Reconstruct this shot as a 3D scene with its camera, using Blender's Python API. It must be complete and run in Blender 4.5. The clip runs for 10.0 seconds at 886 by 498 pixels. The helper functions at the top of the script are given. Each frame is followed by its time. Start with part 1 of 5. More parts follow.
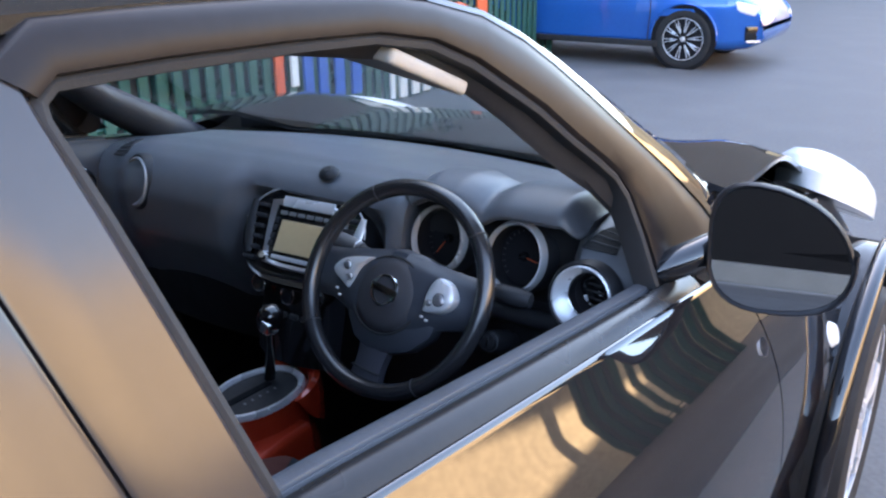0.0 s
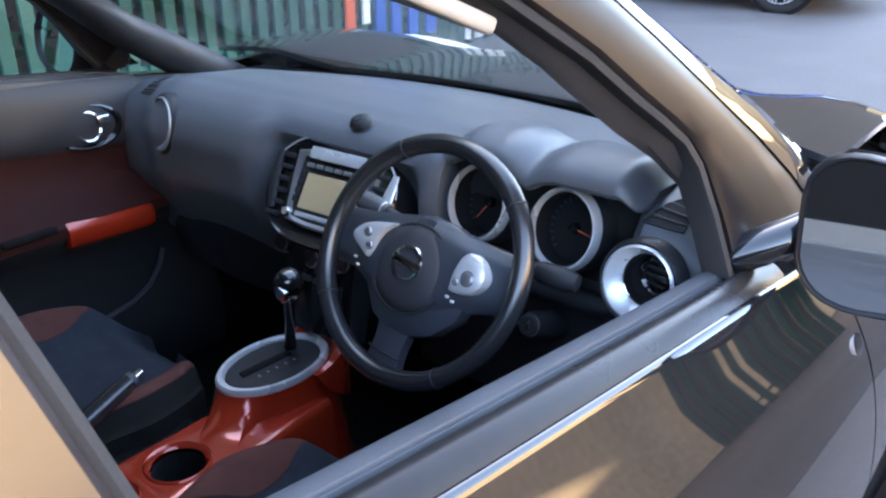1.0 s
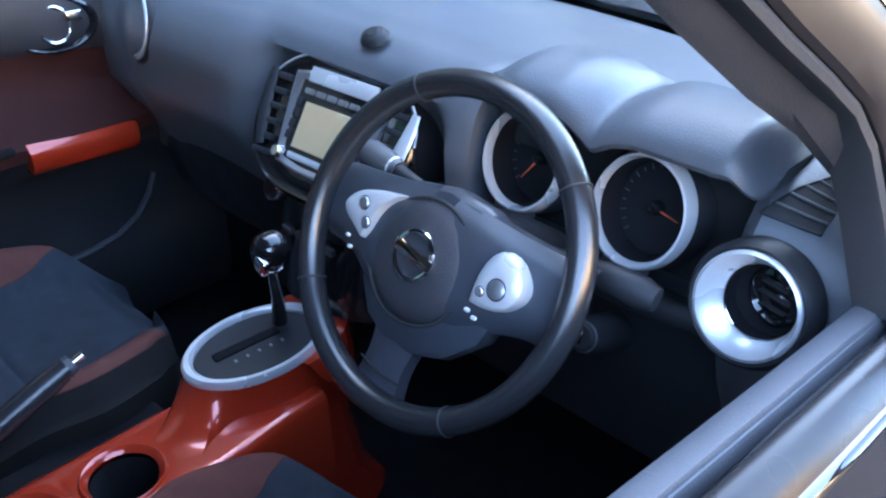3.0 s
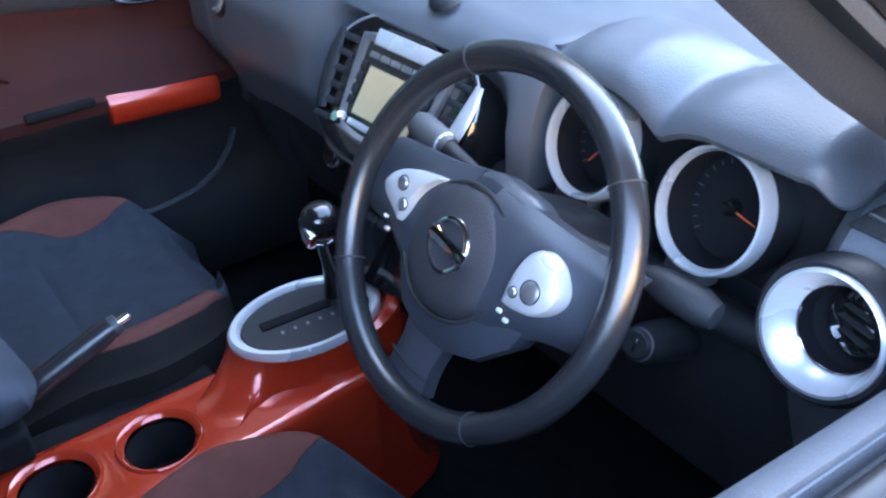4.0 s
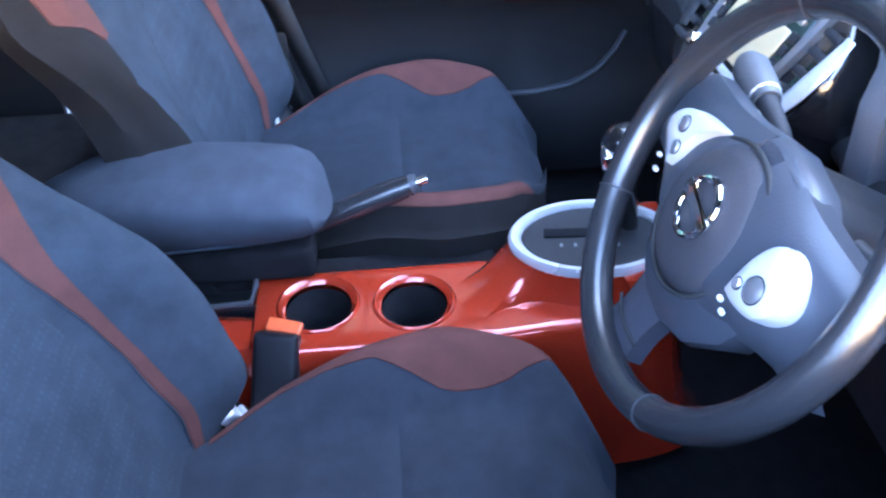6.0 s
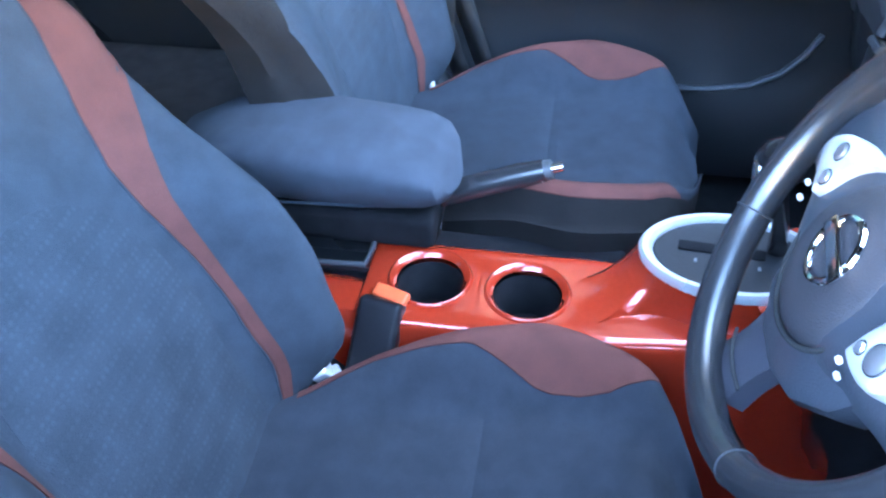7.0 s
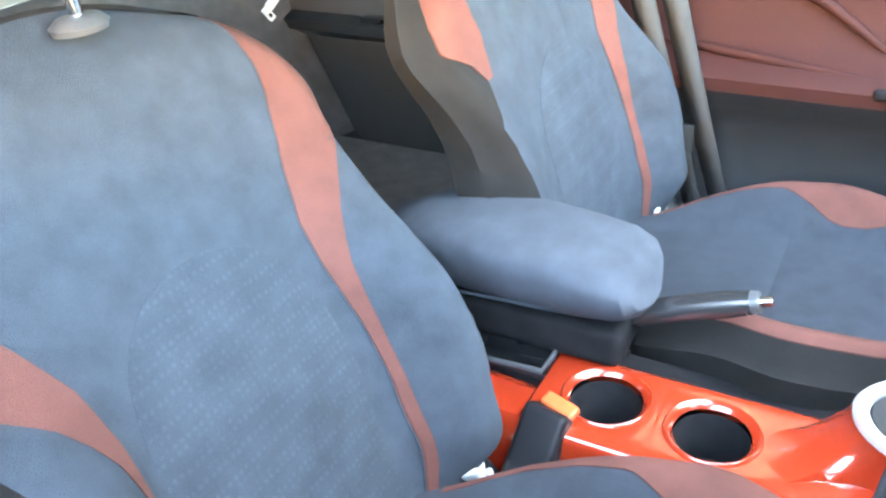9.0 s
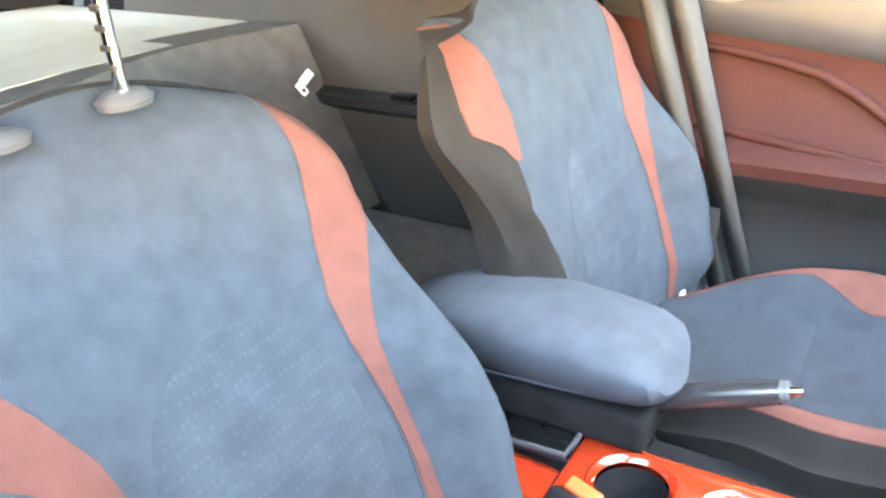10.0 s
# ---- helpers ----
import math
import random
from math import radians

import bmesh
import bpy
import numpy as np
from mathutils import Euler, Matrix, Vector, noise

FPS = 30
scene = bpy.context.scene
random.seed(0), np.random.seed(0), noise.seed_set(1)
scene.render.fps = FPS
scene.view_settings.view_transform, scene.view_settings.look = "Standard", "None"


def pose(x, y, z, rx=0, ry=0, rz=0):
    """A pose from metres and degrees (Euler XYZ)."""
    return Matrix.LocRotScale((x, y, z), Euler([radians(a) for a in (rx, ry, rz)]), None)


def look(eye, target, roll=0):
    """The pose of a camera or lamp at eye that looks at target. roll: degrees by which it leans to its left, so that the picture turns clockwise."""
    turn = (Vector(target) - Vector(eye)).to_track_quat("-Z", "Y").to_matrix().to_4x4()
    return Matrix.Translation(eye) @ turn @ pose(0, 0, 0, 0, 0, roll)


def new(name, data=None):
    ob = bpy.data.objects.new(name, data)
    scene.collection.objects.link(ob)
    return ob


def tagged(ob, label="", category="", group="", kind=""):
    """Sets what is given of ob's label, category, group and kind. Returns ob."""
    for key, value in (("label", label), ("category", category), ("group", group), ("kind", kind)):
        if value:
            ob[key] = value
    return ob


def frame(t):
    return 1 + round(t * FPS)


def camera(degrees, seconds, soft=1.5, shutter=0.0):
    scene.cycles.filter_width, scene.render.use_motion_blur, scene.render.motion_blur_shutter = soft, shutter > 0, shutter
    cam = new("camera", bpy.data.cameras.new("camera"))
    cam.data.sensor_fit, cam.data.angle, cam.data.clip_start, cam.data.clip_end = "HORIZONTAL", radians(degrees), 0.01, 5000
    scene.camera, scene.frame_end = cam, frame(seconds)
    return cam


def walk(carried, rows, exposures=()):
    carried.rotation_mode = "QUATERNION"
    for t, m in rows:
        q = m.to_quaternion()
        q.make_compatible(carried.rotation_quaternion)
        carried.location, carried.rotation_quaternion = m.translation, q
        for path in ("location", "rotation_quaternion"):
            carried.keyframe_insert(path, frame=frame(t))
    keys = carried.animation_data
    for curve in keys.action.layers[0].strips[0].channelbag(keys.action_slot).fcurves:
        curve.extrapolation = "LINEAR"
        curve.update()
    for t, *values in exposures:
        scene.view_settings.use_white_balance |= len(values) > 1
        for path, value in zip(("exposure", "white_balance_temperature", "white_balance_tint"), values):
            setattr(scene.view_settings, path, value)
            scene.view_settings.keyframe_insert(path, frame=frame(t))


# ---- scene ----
cam = camera(54.86, 10.0, 2.2, 0.3)
PATH = [
    (0, look((1.1224, -0.9957, 1.4895), (0.6022, -0.2153, 1.1427), -0.52)),
    (0.5, look((1.0944, -0.8832, 1.4719), (0.5373, -0.1438, 1.0939), -0.66)),
    (1, look((1.0583, -0.7964, 1.4529), (0.4817, -0.0886, 1.0449), -0.28)),
    (1.5, look((0.9912, -0.6943, 1.4350), (0.4082, -0.0058, 1.0037), 0.08)),
    (2, look((0.9075, -0.5904, 1.4132), (0.3235, 0.0768, 0.9508), 0.89)),
    (2.5, look((0.8687, -0.5351, 1.4024), (0.2879, 0.1063, 0.9010), 0.59)),
    (4, look((0.8416, -0.3907, 1.3763), (0.1860, 0.1168, 0.8171), -0.42)),
    (4.5, look((0.8410, -0.3210, 1.3801), (0.1261, 0.0447, 0.7842), -1.83)),
    (5, look((0.8561, -0.2864, 1.3625), (0.0984, -0.0562, 0.7518), -1.31)),
    (5.5, look((0.8609, -0.2559, 1.3549), (0.0892, -0.1141, 0.7349), -1.80)),
    (7, look((0.8048, -0.1787, 1.3295), (0.0634, -0.3158, 0.6725), -1.41)),
    (7.5, look((0.7918, -0.1435, 1.3234), (0.0642, -0.3733, 0.6770), -2.92)),
    (8, look((0.7801, -0.1208, 1.2967), (0.0736, -0.4540, 0.6724), -4.12)),
    (8.5, look((0.7777, -0.1175, 1.2614), (0.0527, -0.5163, 0.6998), -4.31)),
    (9, look((0.7830, -0.1083, 1.2670), (0.0415, -0.5423, 0.7552), -3.80)),
    (9.5, look((0.7774, -0.1197, 1.2754), (0.0231, -0.5646, 0.7926), -2.71)),
    (10, look((0.7854, -0.1182, 1.2752), (0.0182, -0.5869, 0.8373), -2.58)),
]
EXPOSURES = [(0.0, 3.8, 7200, 16), (0.5, 4.12, 7200, 15), (1.0, 4.3, 7250, 15), (1.5, 4.2, 6850, 14), (2.0, 4.12, 6300, 13), (2.5, 4.45, 6300, 13), (4.5, 5.25, 6800, 15), (5.5, 5.65, 6150, 19), (7.0, 6.5, 6000, 9), (7.5, 6.5, 5900, -2), (8.0, 7.32, 7000, -5), (8.5, 7.4, 8200, 2), (9.5, 7.35, 9900, 7), (10.0, 7.57, 10400, 9)]


# ---- world, sun, exposure ----
walk(cam, PATH, EXPOSURES)
world = bpy.data.worlds.new("sky")
scene.world = world
world.use_nodes = True
wn = world.node_tree.nodes
sky = wn.new("ShaderNodeTexSky")
sky.sky_type = "NISHITA"
sky.sun_disc = False
SUN_EL, SUN_AZ = radians(34), radians(304)
sky.sun_elevation, sky.sun_rotation = SUN_EL, SUN_AZ
wn["Background"].inputs["Strength"].default_value = 0.14
world.node_tree.links.new(sky.outputs[0], wn["Background"].inputs["Color"])
sun_data = bpy.data.lights.new("sun", "SUN")
sun_data.energy, sun_data.angle, sun_data.color = 3.2, radians(0.6), (1.0, 0.93, 0.82)
sun = new("sun", sun_data)
toward = Vector((math.sin(SUN_AZ) * math.cos(SUN_EL), math.cos(SUN_AZ) * math.cos(SUN_EL), math.sin(SUN_EL)))
sun.rotation_euler = toward.to_track_quat("Z", "Y").to_euler()


# ---- materials ----
def material(name, color, rough=0.5, metal=0.0, grain=0.0, scale=40.0, tint=0.15, wear=0.1, coat=0.0, spec=0.5, dots=0.0):
    """A Principled material with colour variation at two scales and a fine bump."""
    m = bpy.data.materials.new(name)
    m.use_nodes = True
    n, l = m.node_tree.nodes, m.node_tree.links
    p = n["Principled BSDF"]
    geo = n.new("ShaderNodeTexCoord")
    fine, broad = n.new("ShaderNodeTexNoise"), n.new("ShaderNodeTexNoise")
    fine.inputs["Scale"].default_value, fine.inputs["Detail"].default_value = scale * 8, 3
    broad.inputs["Scale"].default_value, broad.inputs["Detail"].default_value = scale * 0.25, 4
    for t in (fine, broad):
        l.new(geo.outputs["Object"], t.inputs["Vector"])
    add = n.new("ShaderNodeMix")
    add.data_type = "FLOAT"
    add.inputs[0].default_value = 0.6
    l.new(fine.outputs[0], add.inputs[2])
    l.new(broad.outputs[0], add.inputs[3])
    ramp = n.new("ShaderNodeMapRange")
    ramp.inputs[1].default_value, ramp.inputs[2].default_value = 0.3, 0.7
    ramp.inputs[3].default_value, ramp.inputs[4].default_value = 1 - tint, 1 + tint
    l.new(add.outputs[0], ramp.inputs[0])
    mul = n.new("ShaderNodeVectorMath")
    mul.operation = "SCALE"
    mul.inputs[0].default_value = color
    l.new(ramp.outputs[0], mul.inputs["Scale"])
    l.new(mul.outputs[0], p.inputs["Base Color"])
    if dots:
        holes = n.new("ShaderNodeTexVoronoi")
        holes.inputs["Scale"].default_value, holes.inputs["Randomness"].default_value = dots, 0.25
        l.new(geo.outputs["Object"], holes.inputs["Vector"])
        hole = n.new("ShaderNodeMapRange")
        hole.inputs[1].default_value, hole.inputs[2].default_value = 0.20, 0.42
        hole.inputs[3].default_value, hole.inputs[4].default_value = 1.16, 0.98
        l.new(holes.outputs["Distance"], hole.inputs[0])
        both = n.new("ShaderNodeMath")
        both.operation = "MULTIPLY"
        l.new(hole.outputs[0], both.inputs[0])
        l.new(ramp.outputs[0], both.inputs[1])
        l.new(both.outputs[0], mul.inputs["Scale"])
    rr = n.new("ShaderNodeMapRange")
    rr.inputs[1].default_value, rr.inputs[2].default_value = 0.3, 0.7
    rr.inputs[3].default_value, rr.inputs[4].default_value = max(0.0, rough - wear), min(1.0, rough + wear)
    l.new(broad.outputs[0], rr.inputs[0])
    l.new(rr.outputs[0], p.inputs["Roughness"])
    p.inputs["Metallic"].default_value = metal
    p.inputs["Specular IOR Level"].default_value = spec
    if coat:
        p.inputs["Coat Weight"].default_value = coat
        p.inputs["Coat Roughness"].default_value = 0.025
    if grain:
        b = n.new("ShaderNodeBump")
        b.inputs["Strength"].default_value, b.inputs["Distance"].default_value = grain, 0.002
        l.new(fine.outputs[0], b.inputs["Height"])
        l.new(b.outputs[0], p.inputs["Normal"])
    return m


def glass(name, color, rough=0.0, opacity=0.1):
    """Thin glazing: mostly clear, with a mirror gloss."""
    m = bpy.data.materials.new(name)
    m.use_nodes = True
    n, l = m.node_tree.nodes, m.node_tree.links
    n.remove(n["Principled BSDF"])
    clear, gloss, mix, edge = (n.new("ShaderNodeBsdf" + k) if k in ("Transparent", "Glossy") else n.new(k)
                               for k in ("Transparent", "Glossy", "ShaderNodeMixShader", "ShaderNodeLayerWeight"))
    clear.inputs["Color"].default_value = (*color, 1)
    gloss.inputs["Roughness"].default_value = rough
    steep, level = n.new("ShaderNodeMath"), n.new("ShaderNodeMath")
    steep.operation, level.operation = "POWER", "MULTIPLY_ADD"
    l.new(edge.outputs["Facing"], steep.inputs[0])
    steep.inputs[1].default_value, level.inputs[1].default_value, level.inputs[2].default_value = 5.0, 0.6, 0.02
    l.new(steep.outputs[0], level.inputs[0])
    l.new(level.outputs[0], mix.inputs[0])
    l.new(clear.outputs[0], mix.inputs[1])
    l.new(gloss.outputs[0], mix.inputs[2])
    l.new(mix.outputs[0], n["Material Output"].inputs["Surface"])
    return m


PAINT = material("black_car_paint", (0.012, 0.011, 0.012), 0.5, 0.0, 0, 3, 0.1, 0.03, 1.0, 0.0)
PAINT.node_tree.nodes["Principled BSDF"].inputs["Coat IOR"].default_value = 1.72
PLASTIC = material("dark_grained_plastic", (0.018, 0.019, 0.022), 0.52, 0, 0.25, 60, 0.15, 0.1, 0, 0.30)
DASH = material("soft_dash_plastic", (0.100, 0.106, 0.119), 0.34, 0, 0.3, 70, 0.08, 0.02)
GLOSSBLACK = material("gloss_black_plastic", (0.008, 0.008, 0.009), 0.12, 0, 0, 10, 0.1, 0.05, 0.6)
LEATHER = material("black_leather", (0.020, 0.020, 0.022), 0.25, 0, 0.12, 90, 0.06, 0.015, 0, 0.8)
# the seat fabric again, darkened for the shade that falls on the cushions
SHADEDFAB = material("shaded_charcoal_fabric", (0.030, 0.036, 0.047), 0.92, 0, 0.9, 130, 0.3, 0.05, 0, 0.2)
FABRIC = material("charcoal_seat_fabric", (0.034, 0.043, 0.056), 0.92, 0, 0.9, 130, 0.3, 0.05, 0, 0.2)
MESHFAB = material("seat_mesh_fabric", (0.035, 0.0445, 0.058), 0.95, 0, 1.0, 100, 0.3, 0.05, 0, 0.2, 125.0)
REDFAB = material("red_seat_fabric", (0.110, 0.040, 0.033), 0.9, 0, 0.8, 130, 0.2, 0.05, 0, 0.2)
REDGLOSS = material("red_metallic_trim", (0.40, 0.032, 0.012), 0.20, 0.25, 0, 20, 0.1, 0.04, 1.0)
SILVER = material("satin_silver_plastic", (0.48, 0.48, 0.50), 0.30, 0.85, 0, 30, 0.06, 0.06)
CHROME = material("chrome", (0.82, 0.82, 0.83), 0.10, 1.0, 0, 20, 0.04, 0.04)
CARPET = material("black_carpet", (0.014, 0.014, 0.016), 0.97, 0, 1.0, 120, 0.4, 0.02, 0, 0.1)
LINING = material("beige_roof_lining", (0.42, 0.40, 0.36), 0.95, 0, 0.5, 80, 0.1)
RUBBER = material("black_rubber", (0.015, 0.015, 0.016), 0.75, 0, 0.2, 40)
DOORTRIM = material("maroon_door_trim", (0.036, 0.0112, 0.0104), 0.65, 0, 0.4, 60, 0.15, 0.05, 0, 0.12)
SILLTRIM = material("grey_sill_plastic", (0.060, 0.062, 0.068), 0.5, 0, 0.25, 60)
GLASS = glass("clear_glass", (0.90, 0.93, 0.92))
TINT = glass("privacy_glass", (0.10, 0.11, 0.11))
MIRROR = material("mirror_glass", (0.85, 0.87, 0.88), 0.02, 1.0, 0, 5, 0.02, 0.01)
ASPHALT = material("worn_asphalt", (0.11, 0.107, 0.105), 0.85, 0, 0.8, 6, 0.3)
GREEN = material("green_fence_paint", (0.012, 0.075, 0.052), 0.5, 0, 0.1, 8, 0.25)
BLUEPAINT = material("blue_car_paint", (0.010, 0.13, 0.50), 0.25, 0.3, 0, 3, 0.08, 0.03, 1.0)
TAN = material("tan_render_wall", (0.78, 0.58, 0.34), 0.9, 0, 0.5, 1.2, 0.32)
ORANGE = material("orange_release_button", (0.75, 0.12, 0.04), 0.4, 0, 0, 20)
WHITELAMP = material("clear_white_lamp", (0.84, 0.85, 0.86), 0.30, 0.0, 0, 10, 0.05, 0.05, 0.5)
# pale tan base colour carries the roof lining's reflection on the screen
SCREENSHEEN = material("screen_painted_reflection", (0.52, 0.38, 0.21), 0.22, 0.0, 0, 10, 0.05, 0.04, 1.0)

PILLARTRIM = material("dark_pillar_plastic", (0.034, 0.032, 0.033), 0.6, 0, 0.25, 60)
SPOKE = material("dark_spoke_plastic", (0.038, 0.042, 0.052), 0.34, 0, 0.15, 70, 0.1, 0.03)
AIRBAG = material("matt_airbag_plastic", (0.028, 0.027, 0.032), 0.6, 0, 0.35, 80, 0.1)
GREYLEG = material("grey_spoke_insert", (0.048, 0.048, 0.060), 0.45, 0.1, 0.1, 40, 0.1)
SATIN = material("bright_satin_trim", (0.62, 0.63, 0.65), 0.28, 0.45, 0, 30, 0.05, 0.06)
SEAM = material("dark_seam_thread", (0.035, 0.035, 0.04), 0.6, 0, 0.2, 90)
UPPERTRIM = material("dark_upper_trim", (0.030, 0.031, 0.037), 0.45, 0, 0.2, 60, 0.15, 0.08, 0, 0.35)
SELPLATE = material("grey_selector_plate", (0.045, 0.048, 0.058), 0.4, 0, 0.1, 60)
ARMFAB = material("blue_grey_arm_fabric", (0.049, 0.057, 0.073), 0.92, 0, 0.8, 130, 0.25, 0.05, 0, 0.2)
DARKFAB = material("dark_rear_fabric", (0.095, 0.090, 0.092), 0.95, 0, 0.8, 110, 0.3, 0.05, 0, 0.2)
WEBBING = material("grey_belt_webbing", (0.0075, 0.0072, 0.0078), 0.42, 0, 0.5, 160, 0.2)
WHITEPL = material("white_plastic", (0.78, 0.78, 0.76), 0.4, 0, 0, 20, 0.05)
DIALWHITE = material("white_print", (0.55, 0.55, 0.55), 0.6, 0, 0, 20, 0.05)

TINTSOLID = material("dark_car_glass", (0.010, 0.012, 0.014), 0.06, 0, 0, 10, 0.05, 0.03, 1.0)
RIMDARK = material("shaded_alloy", (0.20, 0.20, 0.21), 0.4, 0.7, 0, 20)
BOARDORANGE = material("orange_board_paint", (0.60, 0.09, 0.02), 0.6, 0, 0.1, 8, 0.2)
BOARDBLUE = material("blue_board_paint", (0.015, 0.10, 0.42), 0.6, 0, 0.1, 8, 0.2)
LEAF = material("hedge_leaf", (0.018, 0.045, 0.022), 0.6, 0, 0, 3, 0.5)
BLACKFAB = material("black_side_cloth", (0.0135, 0.0122, 0.0122), 0.9, 0, 0.8, 120, 0.3, 0.05, 0, 0.2)
REARGLASS = glass("smoked_rear_glass", (0.34, 0.35, 0.34))
DARKGROUND = material("darkened_ground", (0.026, 0.025, 0.026), 0.8, 0, 0.8, 6, 0.3)
MIRRORSHELL = material("mirror_shell_plastic", (0.010, 0.010, 0.012), 0.45, 0, 0.1, 40, 0.1, 0.05, 0, 0.2)
GATEMARK = material("grey_print", (0.16, 0.16, 0.17), 0.6, 0, 0, 20, 0.05)
PILLARFILM = material("satin_black_film", (0.030, 0.026, 0.027), 0.18, 0, 0, 3, 0.15, 0.05, 0, 0.55)
GREYBOARD = material("weathered_grey_board", (0.10, 0.095, 0.085), 0.85, 0, 0.4, 4, 0.3)
FRAMEFILM = material("satin_black_frame", (0.017, 0.0140, 0.0135), 0.36, 0, 0, 6, 0.2, 0.06, 0, 0.16)
WAISTBLACK = material("satin_waist_moulding", (0.016, 0.015, 0.015), 0.30, 0, 0, 8, 0.2, 0.08, 0, 0.22)
# near-black colour stands in for the shade inside an open shed
SHEDDARK = material("dark_shed_opening", (0.004, 0.0035, 0.004), 0.8, 0, 0.2, 4, 0.3, 0.1, 0, 0.1)
PALEKERB = material("pale_concrete", (0.095, 0.093, 0.09), 0.9, 0, 0.5, 8, 0.2)
DARKBRICK = material("dark_brick", (0.050, 0.040, 0.034), 0.9, 0, 0.5, 4, 0.3)


# ---- mesh helpers ----
def part(name, bm, mat, parent=None, label="", smooth=True):
    """Links a bmesh as one mesh object under a thing or part (or as a top-level mesh)."""
    me = bpy.data.meshes.new(name)
    bmesh.ops.recalc_face_normals(bm, faces=bm.faces)
    for f in bm.faces:
        f.smooth = smooth
    bm.to_mesh(me)
    bm.free()
    if smooth:
        me.set_sharp_from_angle(angle=radians(38))
    me.materials.append(mat)
    ob = new(name, me)
    ob.parent = parent
    if label:
        ob["label"] = label
    return ob


def thing(name, label, category, group="", at=(0, 0, 0), kind=""):
    ob = new(name)
    ob.empty_display_size = 0.05
    ob.location = at
    return tagged(ob, label, category, group, kind)


def box(c, s, bevel=0.0, seg=2, rot=None, taper=None):
    bm = bmesh.new()
    bmesh.ops.create_cube(bm, size=1)
    for v in bm.verts:
        k = taper if taper and v.co.z > 0 else 1
        v.co = Vector((v.co.x * s[0] * k, v.co.y * s[1] * k, v.co.z * s[2]))
    if bevel:
        bmesh.ops.bevel(bm, geom=list(bm.edges), offset=bevel, segments=seg, profile=0.6, affect="EDGES")
    m = (rot or Matrix()).to_4x4()
    bmesh.ops.transform(bm, matrix=Matrix.Translation(c) @ m, verts=bm.verts)
    return bm


def join(*bms):
    out = bms[0]
    for b in bms[1:]:
        me = bpy.data.meshes.new("joined")
        b.to_mesh(me)
        b.free()
        out.from_mesh(me)
        bpy.data.meshes.remove(me)
    return out


def loft(rows, close_v=False, caps=False, close_u=False):
    """A skin over rows of points; close_v joins each row's ends, caps fills the first and last rows."""
    bm = bmesh.new()
    vs = [[bm.verts.new(p) for p in r] for r in rows]
    nr, nc = len(vs), len(vs[0])
    for i in range(nr if close_u else nr - 1):
        for j in range(nc if close_v else nc - 1):
            a, b, c, d = vs[i][j], vs[(i + 1) % nr][j], vs[(i + 1) % nr][(j + 1) % nc], vs[i][(j + 1) % nc]
            bm.faces.new((a, b, c, d))
    if caps:
        bm.faces.new(vs[0])
        bm.faces.new(vs[-1][::-1])
    return bm


def slab(rows, depth):
    """A skin with thickness: rows of points, pushed along depth (a vector, or a function of the point)."""
    back = [[Vector(p) + Vector(depth(p) if callable(depth) else depth) for p in r] for r in rows]
    ring = [list(r) + b[::-1] for r, b in zip(rows, back)]
    return loft(ring, close_v=True, caps=True)


def tube(pts, r, n=10, caps=True, squash=None):
    """A round bar along a line of points; r is a number or one for each point."""
    pts = [Vector(p) for p in pts]
    rows, up = [], None
    for i, p in enumerate(pts):
        d = (pts[min(i + 1, len(pts) - 1)] - pts[max(i - 1, 0)]).normalized()
        if up is None:
            up = Vector((0, 0, 1)) if abs(d.z) < 0.9 else Vector((0, 1, 0))
        a = d.cross(up).normalized()
        b = a.cross(d).normalized()
        up = b
        ri = r[i] if isinstance(r, (list, tuple)) else r
        k = squash or 1.0
        rows.append([p + a * ri * math.cos(2 * math.pi * j / n) + b * ri * k * math.sin(2 * math.pi * j / n) for j in range(n)])
    return loft(rows, close_v=True, caps=caps)


def spin(profile, m=None, n=32, sx=1.0, sy=1.0):
    """A turned form: profile of (radius, height), about z, then placed by the matrix m."""
    rows = [[Vector((r * sx * math.cos(2 * math.pi * j / n), r * sy * math.sin(2 * math.pi * j / n), z)) for j in range(n)] for r, z in profile]
    bm = loft(rows, close_v=True)
    bmesh.ops.remove_doubles(bm, verts=bm.verts, dist=1e-6)
    if m is not None:
        bmesh.ops.transform(bm, matrix=m, verts=bm.verts)
    return bm


def ring(m, big, small, n=48, k=10, sx=1.0, sy=1.0, flat=1.0):
    rows = []
    for i in range(n):
        a = 2 * math.pi * i / n
        rows.append([Vector(((big + small * math.cos(t)) * math.cos(a) * sx, (big + small * math.cos(t)) * math.sin(a) * sy, small * flat * math.sin(t)))
                     for t in (2 * math.pi * j / k for j in range(k))])
    bm = loft(rows, close_v=True, close_u=True)
    bmesh.ops.transform(bm, matrix=m, verts=bm.verts)
    return bm


def facing(p, normal, up=(0, 0, 1)):
    """A frame at p whose z axis is normal and whose y axis is as near up as can be."""
    z = Vector(normal).normalized()
    x = Vector(up).cross(z).normalized()
    y = z.cross(x)
    return Matrix.Translation(p) @ Matrix((x, y, z)).transposed().to_4x4()


def smooth01(a, b, t):
    t = min(1.0, max(0.0, (t - a) / (b - a)))
    return t * t * (3 - 2 * t)


def curve_at(knots, t):
    """Straight interpolation through (t, value) knots."""
    for (a, x), (b, y) in zip(knots, knots[1:]):
        if t <= b:
            return x + (y - x) * (max(t, a) - a) / (b - a)
    return knots[-1][1]


